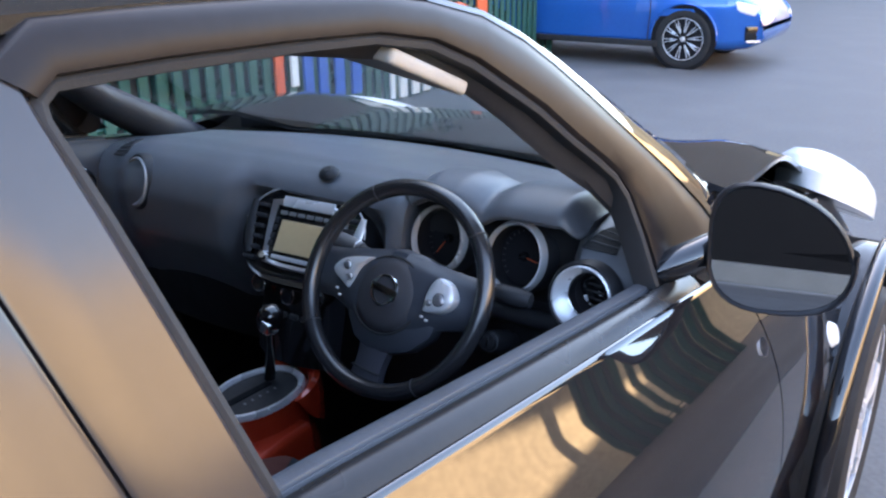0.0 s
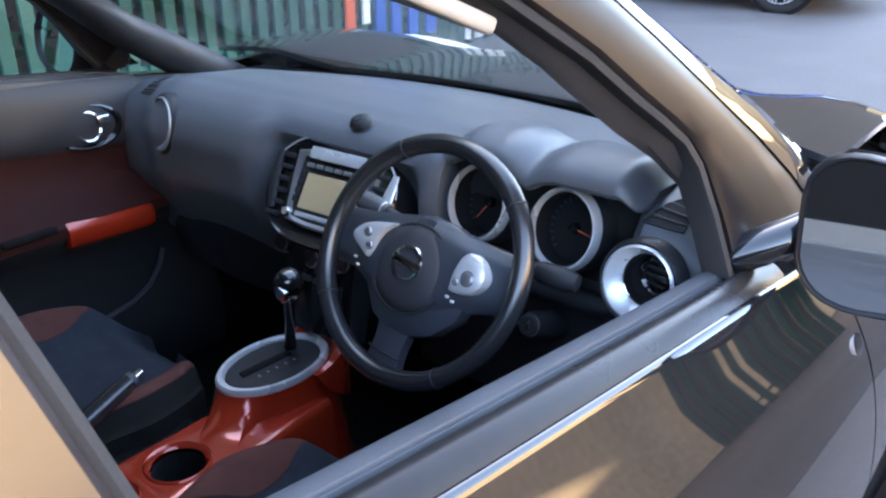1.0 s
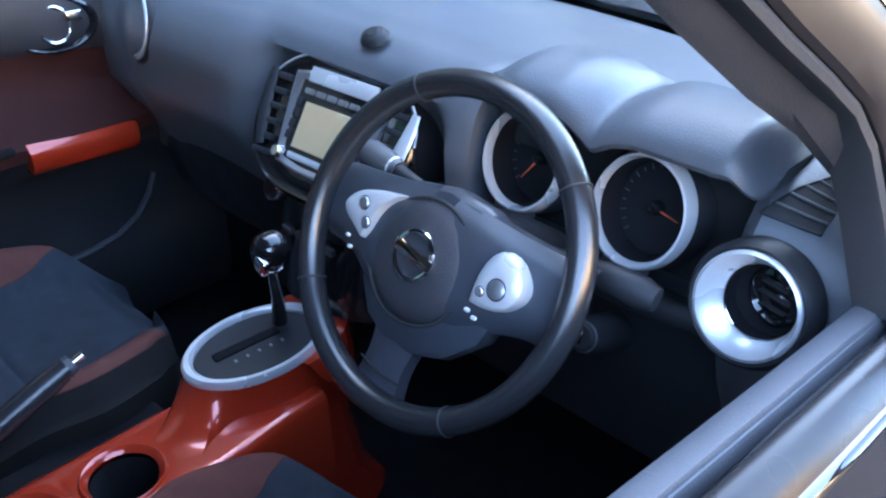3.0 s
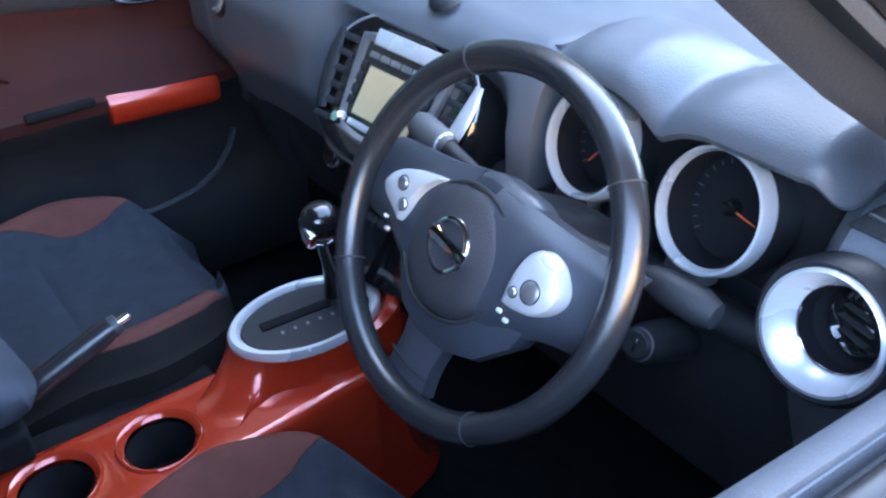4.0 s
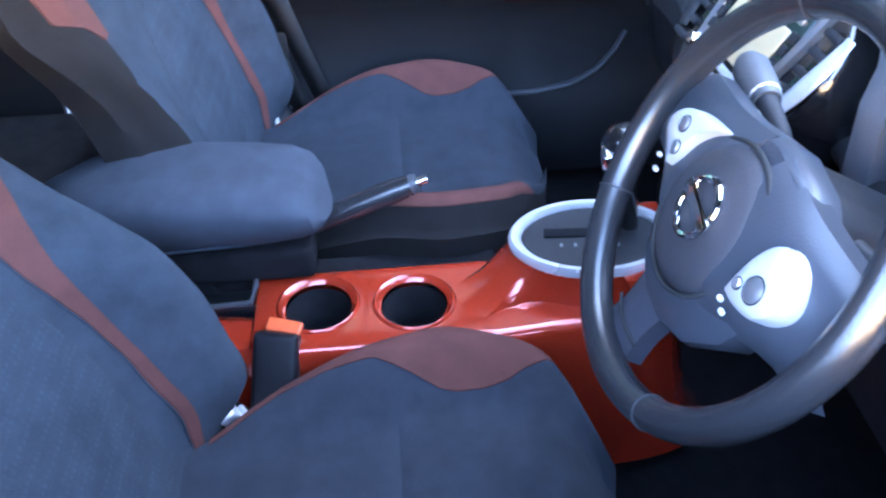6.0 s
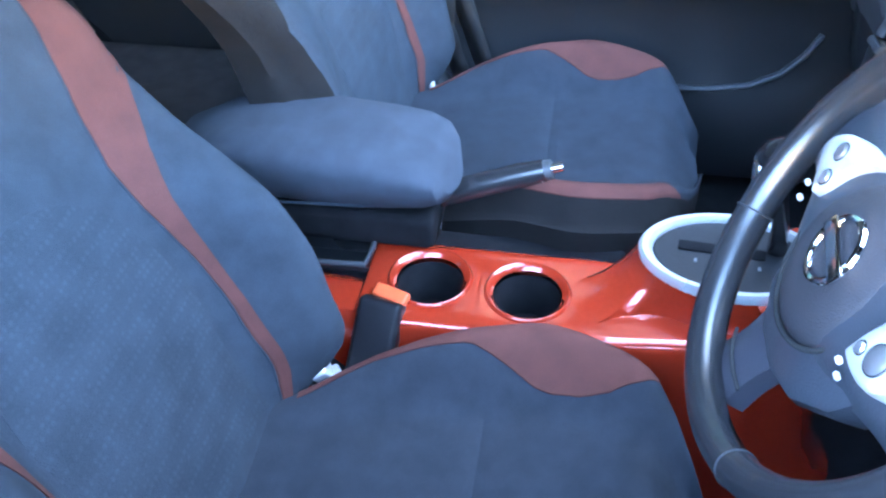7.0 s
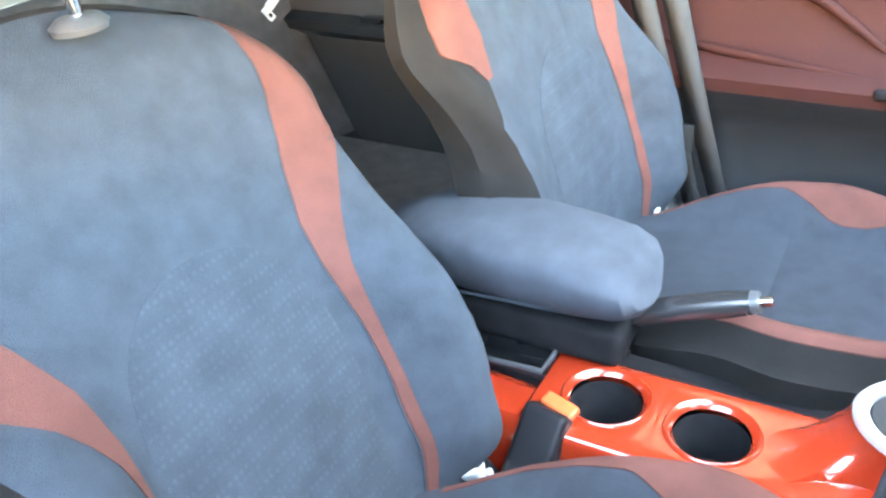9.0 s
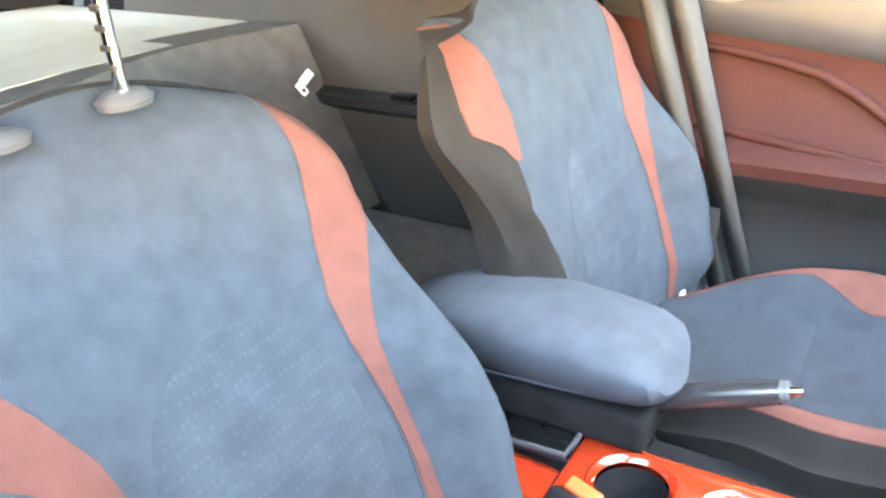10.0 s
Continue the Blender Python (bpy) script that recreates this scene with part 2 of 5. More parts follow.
# ---- ground and surroundings ----
bm = bmesh.new()
bmesh.ops.create_grid(bm, x_segments=2, y_segments=2, size=400)
ground = part("ground", bm, ASPHALT, None, smooth=False)
tagged(ground, "worn grey asphalt of a car park", "ground", kind="structure")
# dark sheet added over the asphalt so the door's lower reflection goes dark
dark_strip = part("road", box((5.9, 6.0, -0.004), (8.4, 38.0, 0.02), 0.004, 1), DARKGROUND, None, smooth=False)
tagged(dark_strip, "dark ground sheet added to darken the reflection in the door", "road", kind="structure")

# ---- the car: body shell ----
def belt(y):
    """Height of the window sill along the car."""
    return 1.05 + 0.113 * (0.06 - y)


def side_x(z, side=-1):
    """The glass side leans in above the belt."""
    return (0.71 if side > 0 else 0.80) - 0.38 * (z - 1.05)


# lean of the painted flank, in degrees from upright, against the drop below the window sill
FLANK_LEAN = [(0.054, 25.3), (0.08, 28.1), (0.115, 32.7), (0.155, 32.0), (0.195, 24.8), (0.245, 17.6), (0.305, 10.4), (0.40, 3.2)]


def flank_profile():
    """The flank's section as (x, drop), from the waist moulding down to the sill."""
    x, d, out = 0.7655, 0.064, [(0.7580, 0.0625), (0.7620, 0.0620), (0.7655, 0.064)]
    while d < 0.40:
        d += 0.006
        x += 0.006 * math.tan(radians(curve_at(FLANK_LEAN, d)))
        out.append((x, d))
    return [(x, -d) for x, d in out] + [(0.888, -0.47), (0.878, -0.53), (0.880, -0.60), (0.873, -0.66), (0.83, -0.71)]


def plan(y):
    """How far the flank swells outward along the car."""
    q = min(0.75, max(-0.40, y + 0.15))
    return 0.038 * q - 0.017 * q * q


def sill_at(side, x, y, d):
    """A point at the window sill: x out from the middle, d above the sill line; the far door's glass line sits a little higher."""
    far = side < 0
    return Vector((side * (x + plan(y) + (0.036 if far else 0)), y, belt(y) + d + (0.05 if far else 0)))


FLANK = flank_profile()


def skin_rows(y0, y1, side, n=24, flare=0.0):
    """The painted flank below the belt, as rows along the car."""
    rows = []
    for i in range(n + 1):
        y = y0 + (y1 - y0) * i / n
        rows.append([sill_at(side, x + flare * smooth01(y0, y1, y) * smooth01(0, 0.2, -d), y, d) for x, d in FLANK])
    return rows


car = thing("car", "black glossy compact car with its driver's window wound down", "car")
DOOR_Y0, DOOR_Y1 = -0.80, 0.42
OPENING = [(0.172, 0.985), (0.170, 1.060), (0.160, 1.125), (0.138, 1.160), (0.100, 1.190), (0.045, 1.228), (-0.02, 1.278), (-0.07, 1.308), (-0.14, 1.350), (-0.21, 1.379), (-0.30, 1.394), (-0.42, 1.398),
           (-0.56, 1.400), (-0.655, 1.399), (-0.672, 1.388), (-0.674, 1.372), (-0.655, 1.300), (-0.632, 1.200), (-0.610, 1.100), (-0.590, 1.005)]
FAR_OPENING = [(0.225, 1.046), (0.18, 1.09), (0.125, 1.160), (0.075, 1.212), (0.007, 1.258), (-0.06, 1.302), (-0.17, 1.358), (-0.245, 1.388), (-0.318, 1.406), (-0.40, 1.412), (-0.52, 1.413), (-0.64, 1.413),
               (-0.705, 1.411), (-0.728, 1.400), (-0.732, 1.38), (-0.712, 1.304), (-0.691, 1.242), (-0.668, 1.140), (-0.655, 1.075)]
POST = {1: [(1.0, -0.589), (1.1, -0.610), (1.2, -0.632), (1.3, -0.654), (1.38, -0.673), (1.45, -0.686)], -1: [(1.10, -0.659), (1.242, -0.691), (1.38, -0.732), (1.45, -0.745)]}


def offset_line(line, d):
    out = []
    for i, (y, z) in enumerate(line):
        a, b = line[max(i - 1, 0)], line[min(i + 1, len(line) - 1)]
        ty, tz = b[0] - a[0], b[1] - a[1]
        k = math.hypot(ty, tz)
        out.append((y + tz / k * d, z - ty / k * d))
    return out


def frame_band(line, w0, w1, lift, thick, side):
    """A band that follows the window opening, from w0 to w1 outside its edge."""
    mid = (w0 + w1) / 2
    cols = [offset_line(line, w) for w in (w0, w0 + 0.1 * (w1 - w0), mid, w1 - 0.1 * (w1 - w0), w1)]
    bump = [0, 0.006, 0.009, 0.006, 0]
    rows = [[Vector((side * (side_x(c[i][1], side) + lift + b), c[i][0], c[i][1])) for c, b in zip(cols, bump)] for i in range(len(line))]
    return slab(rows, (-side * thick, 0, 0))


# outer edge of the near door's frame, and of the windscreen pillar beyond it, down the slope
FRAME_EDGE = [(0.470, 0.985), (0.410, 1.050), (0.320, 1.125), (0.265, 1.165), (0.190, 1.220), (0.110, 1.278), (0.045, 1.322), (-0.02, 1.362), (-0.10, 1.397), (-0.20, 1.420)]
PILLAR_EDGE = [(0.560, 1.025), (0.480, 1.090), (0.385, 1.155), (0.320, 1.190), (0.235, 1.242), (0.150, 1.292), (0.080, 1.333), (0.010, 1.370), (-0.08, 1.407), (-0.20, 1.434)]


def near_frame():
    """The near door's window frame: broad down the windscreen pillar, narrow along the roof."""
    edge = FRAME_EDGE + offset_line(OPENING, 0.040)[10:15]
    rows = []
    for (ya, za), (yb, zb) in zip(OPENING[:15], edge):
        row = []
        for k, bump in ((0.04, 0.0), (0.10, 0.006), (0.35, 0.010), (0.70, 0.010), (0.94, 0.007), (1.0, 0.001)):
            y, z = ya + (yb - ya) * k, za + (zb - za) * k
            row.append(Vector((side_x(z, 1) + 0.003 + bump, y, z)))
        rows.append(row)
    return slab(rows, (-0.035, 0, 0))


def build_door(side, name, label):
    edge_line = OPENING if side > 0 else FAR_OPENING
    door = part(name, slab(skin_rows(DOOR_Y0, DOOR_Y1, side), (-side * 0.03, 0, 0)), PAINT, car, label)
    part("window_frame", near_frame() if side > 0 else frame_band(edge_line[:15], 0.004, 0.052, 0.004, 0.035, side), FRAMEFILM, door, "satin black door window frame")
    post = []
    for z in [1.04 + 0.41 * i / 12 for i in range(13)]:
        y = curve_at(POST[side], z)
        post.append([Vector((side * (side_x(z, side) + 0.004 + b), y - d, z)) for d, b in ((0.004, 0.0), (0.010, 0.006), (0.050, 0.008), (0.092, 0.0075), (0.0965, 0.005))])
    part("window_post", slab(post, (-side * 0.03, 0, 0)), PILLARFILM, door, "gloss black door window post")
    part("window_seal", frame_band(edge_line, -0.010, 0.006, -0.006, 0.03, side), RUBBER, door, "black rubber window seal")
    ys = [DOOR_Y0 + 0.12 + i * (0.94 / 20) for i in range(21)]
    strip = ((0.7235, -0.066), (0.7245, -0.052), (0.7275, -0.0465), (0.733, -0.0455), (0.740, -0.0475), (0.748, -0.0520), (0.755, -0.0580), (0.7605, -0.0650))
    part("waist_strip", slab([[sill_at(side, x, y, d) for x, d in strip] for y in ys], (-side * 0.002, 0, -0.006)), WAISTBLACK, door, "satin black waist moulding")
    inner = 0.0 if side > 0 else 0.034
    trim = ((0.7115, -0.070), (0.7110, -0.056), (0.708, -0.0515), (0.696 - inner, -0.050), (0.690 - inner, -0.052), (0.6875 - inner, -0.062), (0.687 - inner, -0.15))
    part("sill_trim", slab([[sill_at(side, x, y, d) for x, d in trim] for y in ys], (side * 0.004, 0, -0.004)), SILLTRIM, door, "grey plastic window sill trim")
    return door


driver_door = build_door(1, "driver_door", "closed gloss black driver's door with its window open")
passenger_door = build_door(-1, "passenger_door", "closed black passenger door")

# front wing, rear flank, sill, roof, pillars
for s in (1, -1):
    rows = skin_rows(DOOR_Y1 + 0.006, 1.66, s, 28, 0.04)
    for r in rows:
        for p in r:
            dy, dz = p.y - 1.15, p.z - 0.34
            cut = 0.44 - math.hypot(dy, dz)
            if cut > 0 and p.z < 0.9:
                p.z = 0.34 + math.sqrt(max(0.0, 0.1936 - dy * dy)) if abs(dy) < 0.44 else p.z
            p.z += 0.045 * smooth01(0.45, 0.85, p.y) * smooth01(0.72, 1.0, p.z) - 0.10 * smooth01(1.2, 1.66, p.y)
            p.x -= s * 0.22 * smooth01(1.25, 1.66, p.y)
    wing = part("front_wing", slab(rows, (-s * 0.02, 0, 0)), PAINT, car)
    arch = [Vector((s * (0.935 + 0.012 * math.sin(a)), 1.15 + 0.445 * math.cos(a), 0.34 + 0.445 * math.sin(a))) for a in [math.pi * (-0.05 + 1.1 * j / 24) for j in range(25)]]
    part("wheel_arch", tube(arch, 0.020, 10, True, 0.8), PAINT, wing, "flared gloss black wheel arch")
    rows = skin_rows(DOOR_Y0 - 0.006, -2.26, s, 24)
    for r in rows:
        for p in r:
            p.x -= s * 0.16 * smooth01(-1.55, -2.26, p.y)
            dy = p.y + 1.40
            if math.hypot(dy, p.z - 0.34) < 0.40 and p.z < 0.9 and abs(dy) < 0.40:
                p.z = 0.34 + math.sqrt(max(0.0, 0.16 - dy * dy))
    part("rear_flank", slab(rows, (-s * 0.02, 0, 0)), PAINT, car)
    edge_line = FAR_OPENING
    line = FRAME_EDGE if s > 0 else offset_line(edge_line[2:], 0.056)[:9]
    out = PILLAR_EDGE if s > 0 else offset_line(edge_line[2:], 0.078)[:9]
    rows = []
    for (ya, za), (yb, zb) in zip(line, out):
        ya, za = ya + 0.06 * (yb - ya), za + 0.06 * (zb - za)
        rows.append([Vector((s * (side_x(za, s) + 0.006), ya, za)), Vector((s * (side_x((za + zb) / 2, s) + 0.004), (ya + yb) / 2, (za + zb) / 2)), Vector((s * (side_x(zb, s) - 0.016), yb, zb)), Vector((s * (side_x(zb, s) - 0.045), yb + 0.01, zb + 0.004))])
    part("windscreen_pillar", slab(rows, (-s * 0.05, 0, 0)), PAINT, car)
    if s > 0:
        seal = [(0.172, 0.960), (0.170, 1.060), (0.160, 1.125), (0.100, 1.190), (0.045, 1.228), (-0.02, 1.278), (-0.07, 1.308), (-0.14, 1.350), (-0.25, 1.386), (-0.42, 1.400)]
        inner = [(0.192, 0.930), (0.186, 1.030), (0.179, 1.076), (0.115, 1.135), (0.050, 1.178), (-0.02, 1.233), (-0.06, 1.266), (-0.13, 1.314), (-0.24, 1.360), (-0.42, 1.386)]
        rows = []
        for (ya, za), (yb, zb) in zip(seal, inner):
            a, b = Vector((side_x(za, 1) - 0.012, ya, za)), Vector((side_x(zb, 1) - 0.040, yb, zb))
            c = (a + b) / 2 + Vector((-0.004, -0.010, -0.004))
            rows.append([a + Vector((0, 0.02, 0.01)), a, a.lerp(c, 0.6), c, c.lerp(b, 0.6), b, b + Vector((-0.006, 0.02, 0.004)), b + Vector((-0.012, 0.12, 0.03))])
        part("pillar_trim", loft(rows), PLASTIC, car, "dark plastic pillar trim")
    else:
        trim = [Vector((-x, y + 0.085, z)) for x, y, z in ((0.735, 0.50, 0.93), (0.712, 0.33, 1.03), (0.700, 0.16, 1.13), (0.668, 0.02, 1.23), (0.622, -0.12, 1.32), (0.570, -0.28, 1.39), (0.540, -0.42, 1.41))]
        part("pillar_trim", tube(trim, [0.066, 0.060, 0.049, 0.044, 0.0405, 0.0387, 0.0396], 16, True, 0.8), PLASTIC, car, "dark plastic pillar trim")
    part("kick_panel", box((s * 0.735, 0.48, 0.60), (0.03, 0.66, 0.72), 0.01), CARPET, car, "black carpeted kick panel")
    rear = []
    for z in [1.04 + 0.41 * i / 12 for i in range(13)]:
        y = curve_at(POST[s], z) - 0.0995
        rear.append([Vector((s * (side_x(z, s) + 0.004 + b), y - d, z)) for d, b in ((0.0, 0.005), (0.0045, 0.0075), (0.05, 0.008), (0.10, 0.006), (0.30, 0.004))])
    part("rear_door_frame", slab(rear, (-s * 0.03, 0, 0)), PILLARFILM, car, "gloss black rear door frame")
    part("centre_pillar", slab([[Vector((s * (side_x(z, s) - 0.05), y, z)) for y in (-0.70, -0.78, -0.88)] for z in (0.35, 0.7, 1.05, 1.25, 1.44)], (-s * 0.03, 0, 0)), PILLARTRIM, car, "dark plastic centre pillar trim")
    part("rear_quarter_glass", slab([[Vector((s * (side_x(z, s) + 0.002), y, z)) for y in (-1.10, -1.4, -1.75)] for z in (1.17, 1.3, 1.42)], (-s * 0.004, 0, 0)), TINT, car, "dark privacy glass")
    part("side_sill", box((s * 0.84, -0.2, 0.27), (0.10, 1.5, 0.12), 0.03), PLASTIC, car)

roof_rows = []
for i in range(15):
    y = -2.0 + i * (1.84 / 14)
    drop = 0.10 * smooth01(-1.2, -2.0, y) + 0.02 * smooth01(-0.5, -0.2, y)
    roof_rows.append([Vector((0.61 * u - 0.045, y + 0.13 * (1 - u * u) * smooth01(-0.9, -0.3, y), 1.442 + 0.075 * (1 - abs(u) ** 2.2) - drop)) for u in [k / 8 - 1 for k in range(17)]])
part("roof", slab(roof_rows, (0, 0, -0.012)), PAINT, car)
part("roof_lining", slab([[p + Vector((0, 0, -0.03)) * 1.0 for p in r] for r in roof_rows], (0, 0, -0.008)), LINING, car, "pale fabric roof lining")
bonnet_rows = []
for i in range(17):
    y = 0.70 + i * (0.98 / 16)
    bonnet_rows.append([Vector((0.74 * u, y - 0.16 * abs(u) ** 2 * (1 - i / 16) - 0.25 * abs(u) ** 3 * (i / 16), 1.020 - 0.02 * abs(u) ** 2 + 0.045 * smooth01(0.55, 0.88, abs(u)) - 0.20 * smooth01(1.0, 1.75, y)))
                        for u in [k / 10 - 1 for k in range(21)]])
part("bonnet", slab(bonnet_rows, (0, 0, -0.012)), PAINT, car)
nose = [[p + Vector((0, 0.002, -0.003)), Vector((p.x * 0.975, p.y + 0.012, p.z - 0.014)), Vector((p.x * 0.95, 1.385 + 0.28 * (1 - abs(p.x / 0.74) ** 2.6), 0.822))] for p in bonnet_rows[-1]]
part("nose_panel", slab(nose, (0, 0, -0.008)), PAINT, car, "gloss black panel ahead of the bonnet")
screen_rows = []
for i in range(9):
    k = i / 8
    screen_rows.append([Vector(((0.66 - 0.10 * k) * u, 0.70 - 0.95 * k + (0.10 - 0.02 * k) * (1 - u * u) - 0.12 + 0.02, 1.005 + 0.425 * k + 0.05 * (1 - u * u) * k)) for u in [j / 6 - 1 for j in range(13)]])
windscreen = part("windscreen", slab(screen_rows, (0, 0, -0.004)), GLASS, car)
windscreen.visible_shadow = False
side_glass = [[Vector((-side_x(z) + 0.012, curve_at(((1.06, 0.13), (1.21, 0.0), (1.36, -0.2), (1.41, -0.36)), z) - q * (curve_at(((1.06, 0.13), (1.21, 0.0), (1.36, -0.2), (1.41, -0.36)), z) + 0.69), z)) for q in (0, 0.33, 0.66, 1)] for z in (1.06, 1.14, 1.22, 1.30, 1.38, 1.408)]
pane = part("side_window", slab(side_glass, (0.004, 0, 0)), GLASS, passenger_door, "closed clear side window")
pane.visible_shadow = False
part("scuttle", slab([[Vector((0.70 * u, y - 0.12 * u * u, z)) for u in [j / 6 - 1 for j in range(13)]] for y, z in ((0.60, 1.0), (0.68, 0.992), (0.76, 0.985))], (0, 0, -0.03)), RUBBER, car, "black plastic scuttle panel")
for s, c, tip in ((1, (0.405, -0.185, 1.368), 8), (-1, (-0.36, -0.205, 1.392), 0)):
    part("sun_visor", box(c, (0.36, 0.15, 0.018), 0.007, 3, Euler((radians(-22), radians(tip), radians(-6 * s))).to_matrix()), LINING, car, "beige fabric sun visor")
# shell: floor, bulkhead, tail
part("floor_pan", box((0, -0.6, 0.24), (1.60, 2.9, 0.05), 0.01), CARPET, car, "black carpeted floor")
part("bulkhead", box((0, 0.80, 0.62), (1.58, 0.04, 0.74), 0.01), CARPET, car)
tail = ((-2.25, 0.4), (-2.28, 0.90), (-2.24, 1.0))
part("tailgate", slab([[Vector((0.70 * u, y + 0.12 * u * u, z)) for u in (-1, -0.6, 0, 0.6, 1)] for y, z in tail], (0, 0.03, 0)), PAINT, car)
rear_glass = part("rear_window", slab([[Vector(((0.68 - 0.1 * k) * u, -2.24 + 0.24 * k + 0.12 * u * u, 1.0 + 0.40 * k)) for u in (-1, -0.6, 0, 0.6, 1)] for k in (0, 0.5, 1)], (0, 0.004, 0)), REARGLASS, car, "smoked rear window")
rear_glass.visible_shadow = False
part("parcel_shelf", slab([[Vector((x, y, 0.935 - 0.02 * (x / 0.66) ** 2)) for x in (-0.66, -0.3, 0, 0.3, 0.66)] for y in (-2.16, -1.9, -1.6, -1.42)], (0, 0, -0.02)), LINING, car, "beige parcel shelf")

for yb, yf, sg in ((1.60, 1.88, 1), (-2.20, -2.36, -1)):
    rows = [[Vector((0.70 * u, yb + (yf - yb) * (1 - abs(u) ** 2.6) + o, z)) for u in [j / 10 - 1 for j in range(21)]] for z, o in ((0.24, -0.06 * sg), (0.34, 0.0), (0.52, 0.01 * sg), (0.62, -0.02 * sg), (0.76, -0.10 * sg), (0.83, -0.20 * sg))]
    part("bumper", slab(rows, (0, -sg * 0.03, 0)), PAINT, car, "gloss black bumper")


for s in (1, -1):
    rows = []
    for k, (g, h) in enumerate(((1.0, -0.05), (1.0, 0.0), (0.93, 0.028), (0.75, 0.054), (0.45, 0.070), (0.02, 0.076))):
        rows.append([Vector((s * (0.745 + 0.130 * g * math.cos(a) - 0.02 * g * math.sin(a)), 1.50 + 0.37 * g * math.sin(a), 0.826 + h - 0.13 * g * math.sin(a) - 0.03 * g * math.cos(a)))
                     for a in (2 * math.pi * j / 28 for j in range(28))])
    # lamp pod made large and plain white to carry the sun's glare on it
    lamp = part("wing_lamp", loft(rows, close_v=True, caps=True), WHITELAMP, car, "lamp pod on the wing top, whitened for its sun glare")
    part("side_repeater", spin([(0, 0.012), (0.018, 0.01), (0.024, 0.0)], facing((s * 0.930, 0.570, 0.795), (s, 0, 0.35)), 20), WHITELAMP, car, "small clear side repeater")


def door_mirror(side):
    c = Vector((side * 0.888, 0.235 if side > 0 else 0.190, 1.052 if side > 0 else 1.110))
    n = 32

    def outline(a, g):
        ex, ez = math.cos(a), math.sin(a)
        x = 0.104 * math.copysign(abs(ex) ** 0.72, ex) * g
        z = 0.093 * math.copysign(abs(ez) ** 0.78, ez) * g
        lean = -0.16 * x if z > 0 else 0.10 * x
        return x + 0.02 * g * (1 - ez) / 2 - 0.01 * g, z + lean - 0.12 * abs(x) * (ex > 0) * (ez > 0)

    angles = [2 * math.pi * j / n for j in range(n)]
    turn = facing((0, 0, 0), ((0.13 if side > 0 else 0.06) * side, -0.975, 0.148)).to_3x3()
    tilt = facing((0, 0, 0), ((0.19 if side > 0 else 0.06) * side, -0.975, 0.152)).to_3x3()

    def ring_at(depth, g, turn=turn):
        return [c + turn @ Vector((side * outline(a, g)[0], outline(a, g)[1], -depth)) for a in angles]

    rows = [ring_at(d, g) for d, g in ((0.012, 0.86), (0.006, 0.925), (-0.004, 0.940), (-0.007, 0.965), (-0.004, 0.988), (0.010, 1.0), (0.045, 0.965), (0.080, 0.85), (0.105, 0.62), (0.118, 0.30), (0.121, 0.05))]
    shell = part("door_mirror", loft(rows, close_v=True, caps=True), MIRRORSHELL, car, "black plastic door mirror shell")
    part("mirror_glass", loft([ring_at(d - 0.001, g, tilt) for d, g in ((0.0045, 0.938), (0.002, 0.92), (0.002, 0.5), (0.002, 0.02))], close_v=True, caps=True), MIRROR, shell, "mirror glass", False)
    if side > 0:
        part("mirror_foot", tube([(0.722, 0.200, 0.998), (0.748, 0.212, 1.016), (0.785, 0.258, 1.034), (0.82, 0.29, 1.040)], [0.024, 0.028, 0.026, 0.022], 14, True, 0.9), GLOSSBLACK, shell, "gloss black mirror arm")
    else:
        part("mirror_foot", tube([(-0.770, 0.262, 1.060), (-0.80, 0.285, 1.050), (-0.85, 0.300, 1.045)], [0.030, 0.026, 0.024], 12), MIRRORSHELL, shell)
        corner = ((0.22, 0.33, 1.030), (0.22, 0.29, 1.060), (0.20, 0.24, 1.090), (0.19, 0.205, 1.115))
        part("mirror_base", slab([[Vector((-side_x(z) + 0.006, y, z)) for y in (a, (a + b) / 2, b)] for a, b, z in corner], (0.012, 0, 0)), MIRRORSHELL, shell, "black corner panel behind the mirror")


door_mirror(1)
door_mirror(-1)

# ---- dashboard ----
dash = thing("dashboard", "dark grey soft-touch dashboard with round silver-edged vents", "dashboard")


def dash_pt(x, k):
    """The dash skin: k runs from the windscreen edge (0) over the pad and down its face (1)."""
    u = x / 0.68
    back = 0.66 - 0.14 * u * u
    well = smooth01(0.222, 0.240, x) * smooth01(0.574, 0.556, x) * smooth01(0.42, 0.52, k)
    gap = smooth01(0.19, 0.15, abs(x - 0.005)) * smooth01(0.60, 0.70, k)
    bulge = smooth01(-0.16, -0.24, x) * smooth01(-0.62, -0.52, x)
    knots_y = [(0, back), (0.2, 0.48 - 0.05 * u * u), (0.4, 0.32), (0.5, 0.262), (0.56, 0.232), (0.62, 0.212), (0.7, 0.200), (0.82, 0.205), (1, 0.27)]
    knots_z = [(0, 1.012), (0.2, 1.040), (0.4, 1.052), (0.5, 1.044), (0.56, 1.028), (0.62, 1.000), (0.7, 0.950), (0.82, 0.86), (1, 0.70)]
    y = curve_at(knots_y, k) - 0.030 * bulge * smooth01(0.45, 0.7, k) * smooth01(1.1, 0.8, k) + 0.12 * well + 0.05 * gap
    return Vector((x, y, curve_at(knots_z, k) - 0.012 * u * u - 0.02 * smooth01(0.5, 0.68, abs(x)) - 0.04 * well))


part("dash_pad", slab([[dash_pt(-0.69 + 1.38 * i / 92, k / 44) for k in range(45)] for i in range(93)], (0, 0.012, -0.012)), DASH, dash)


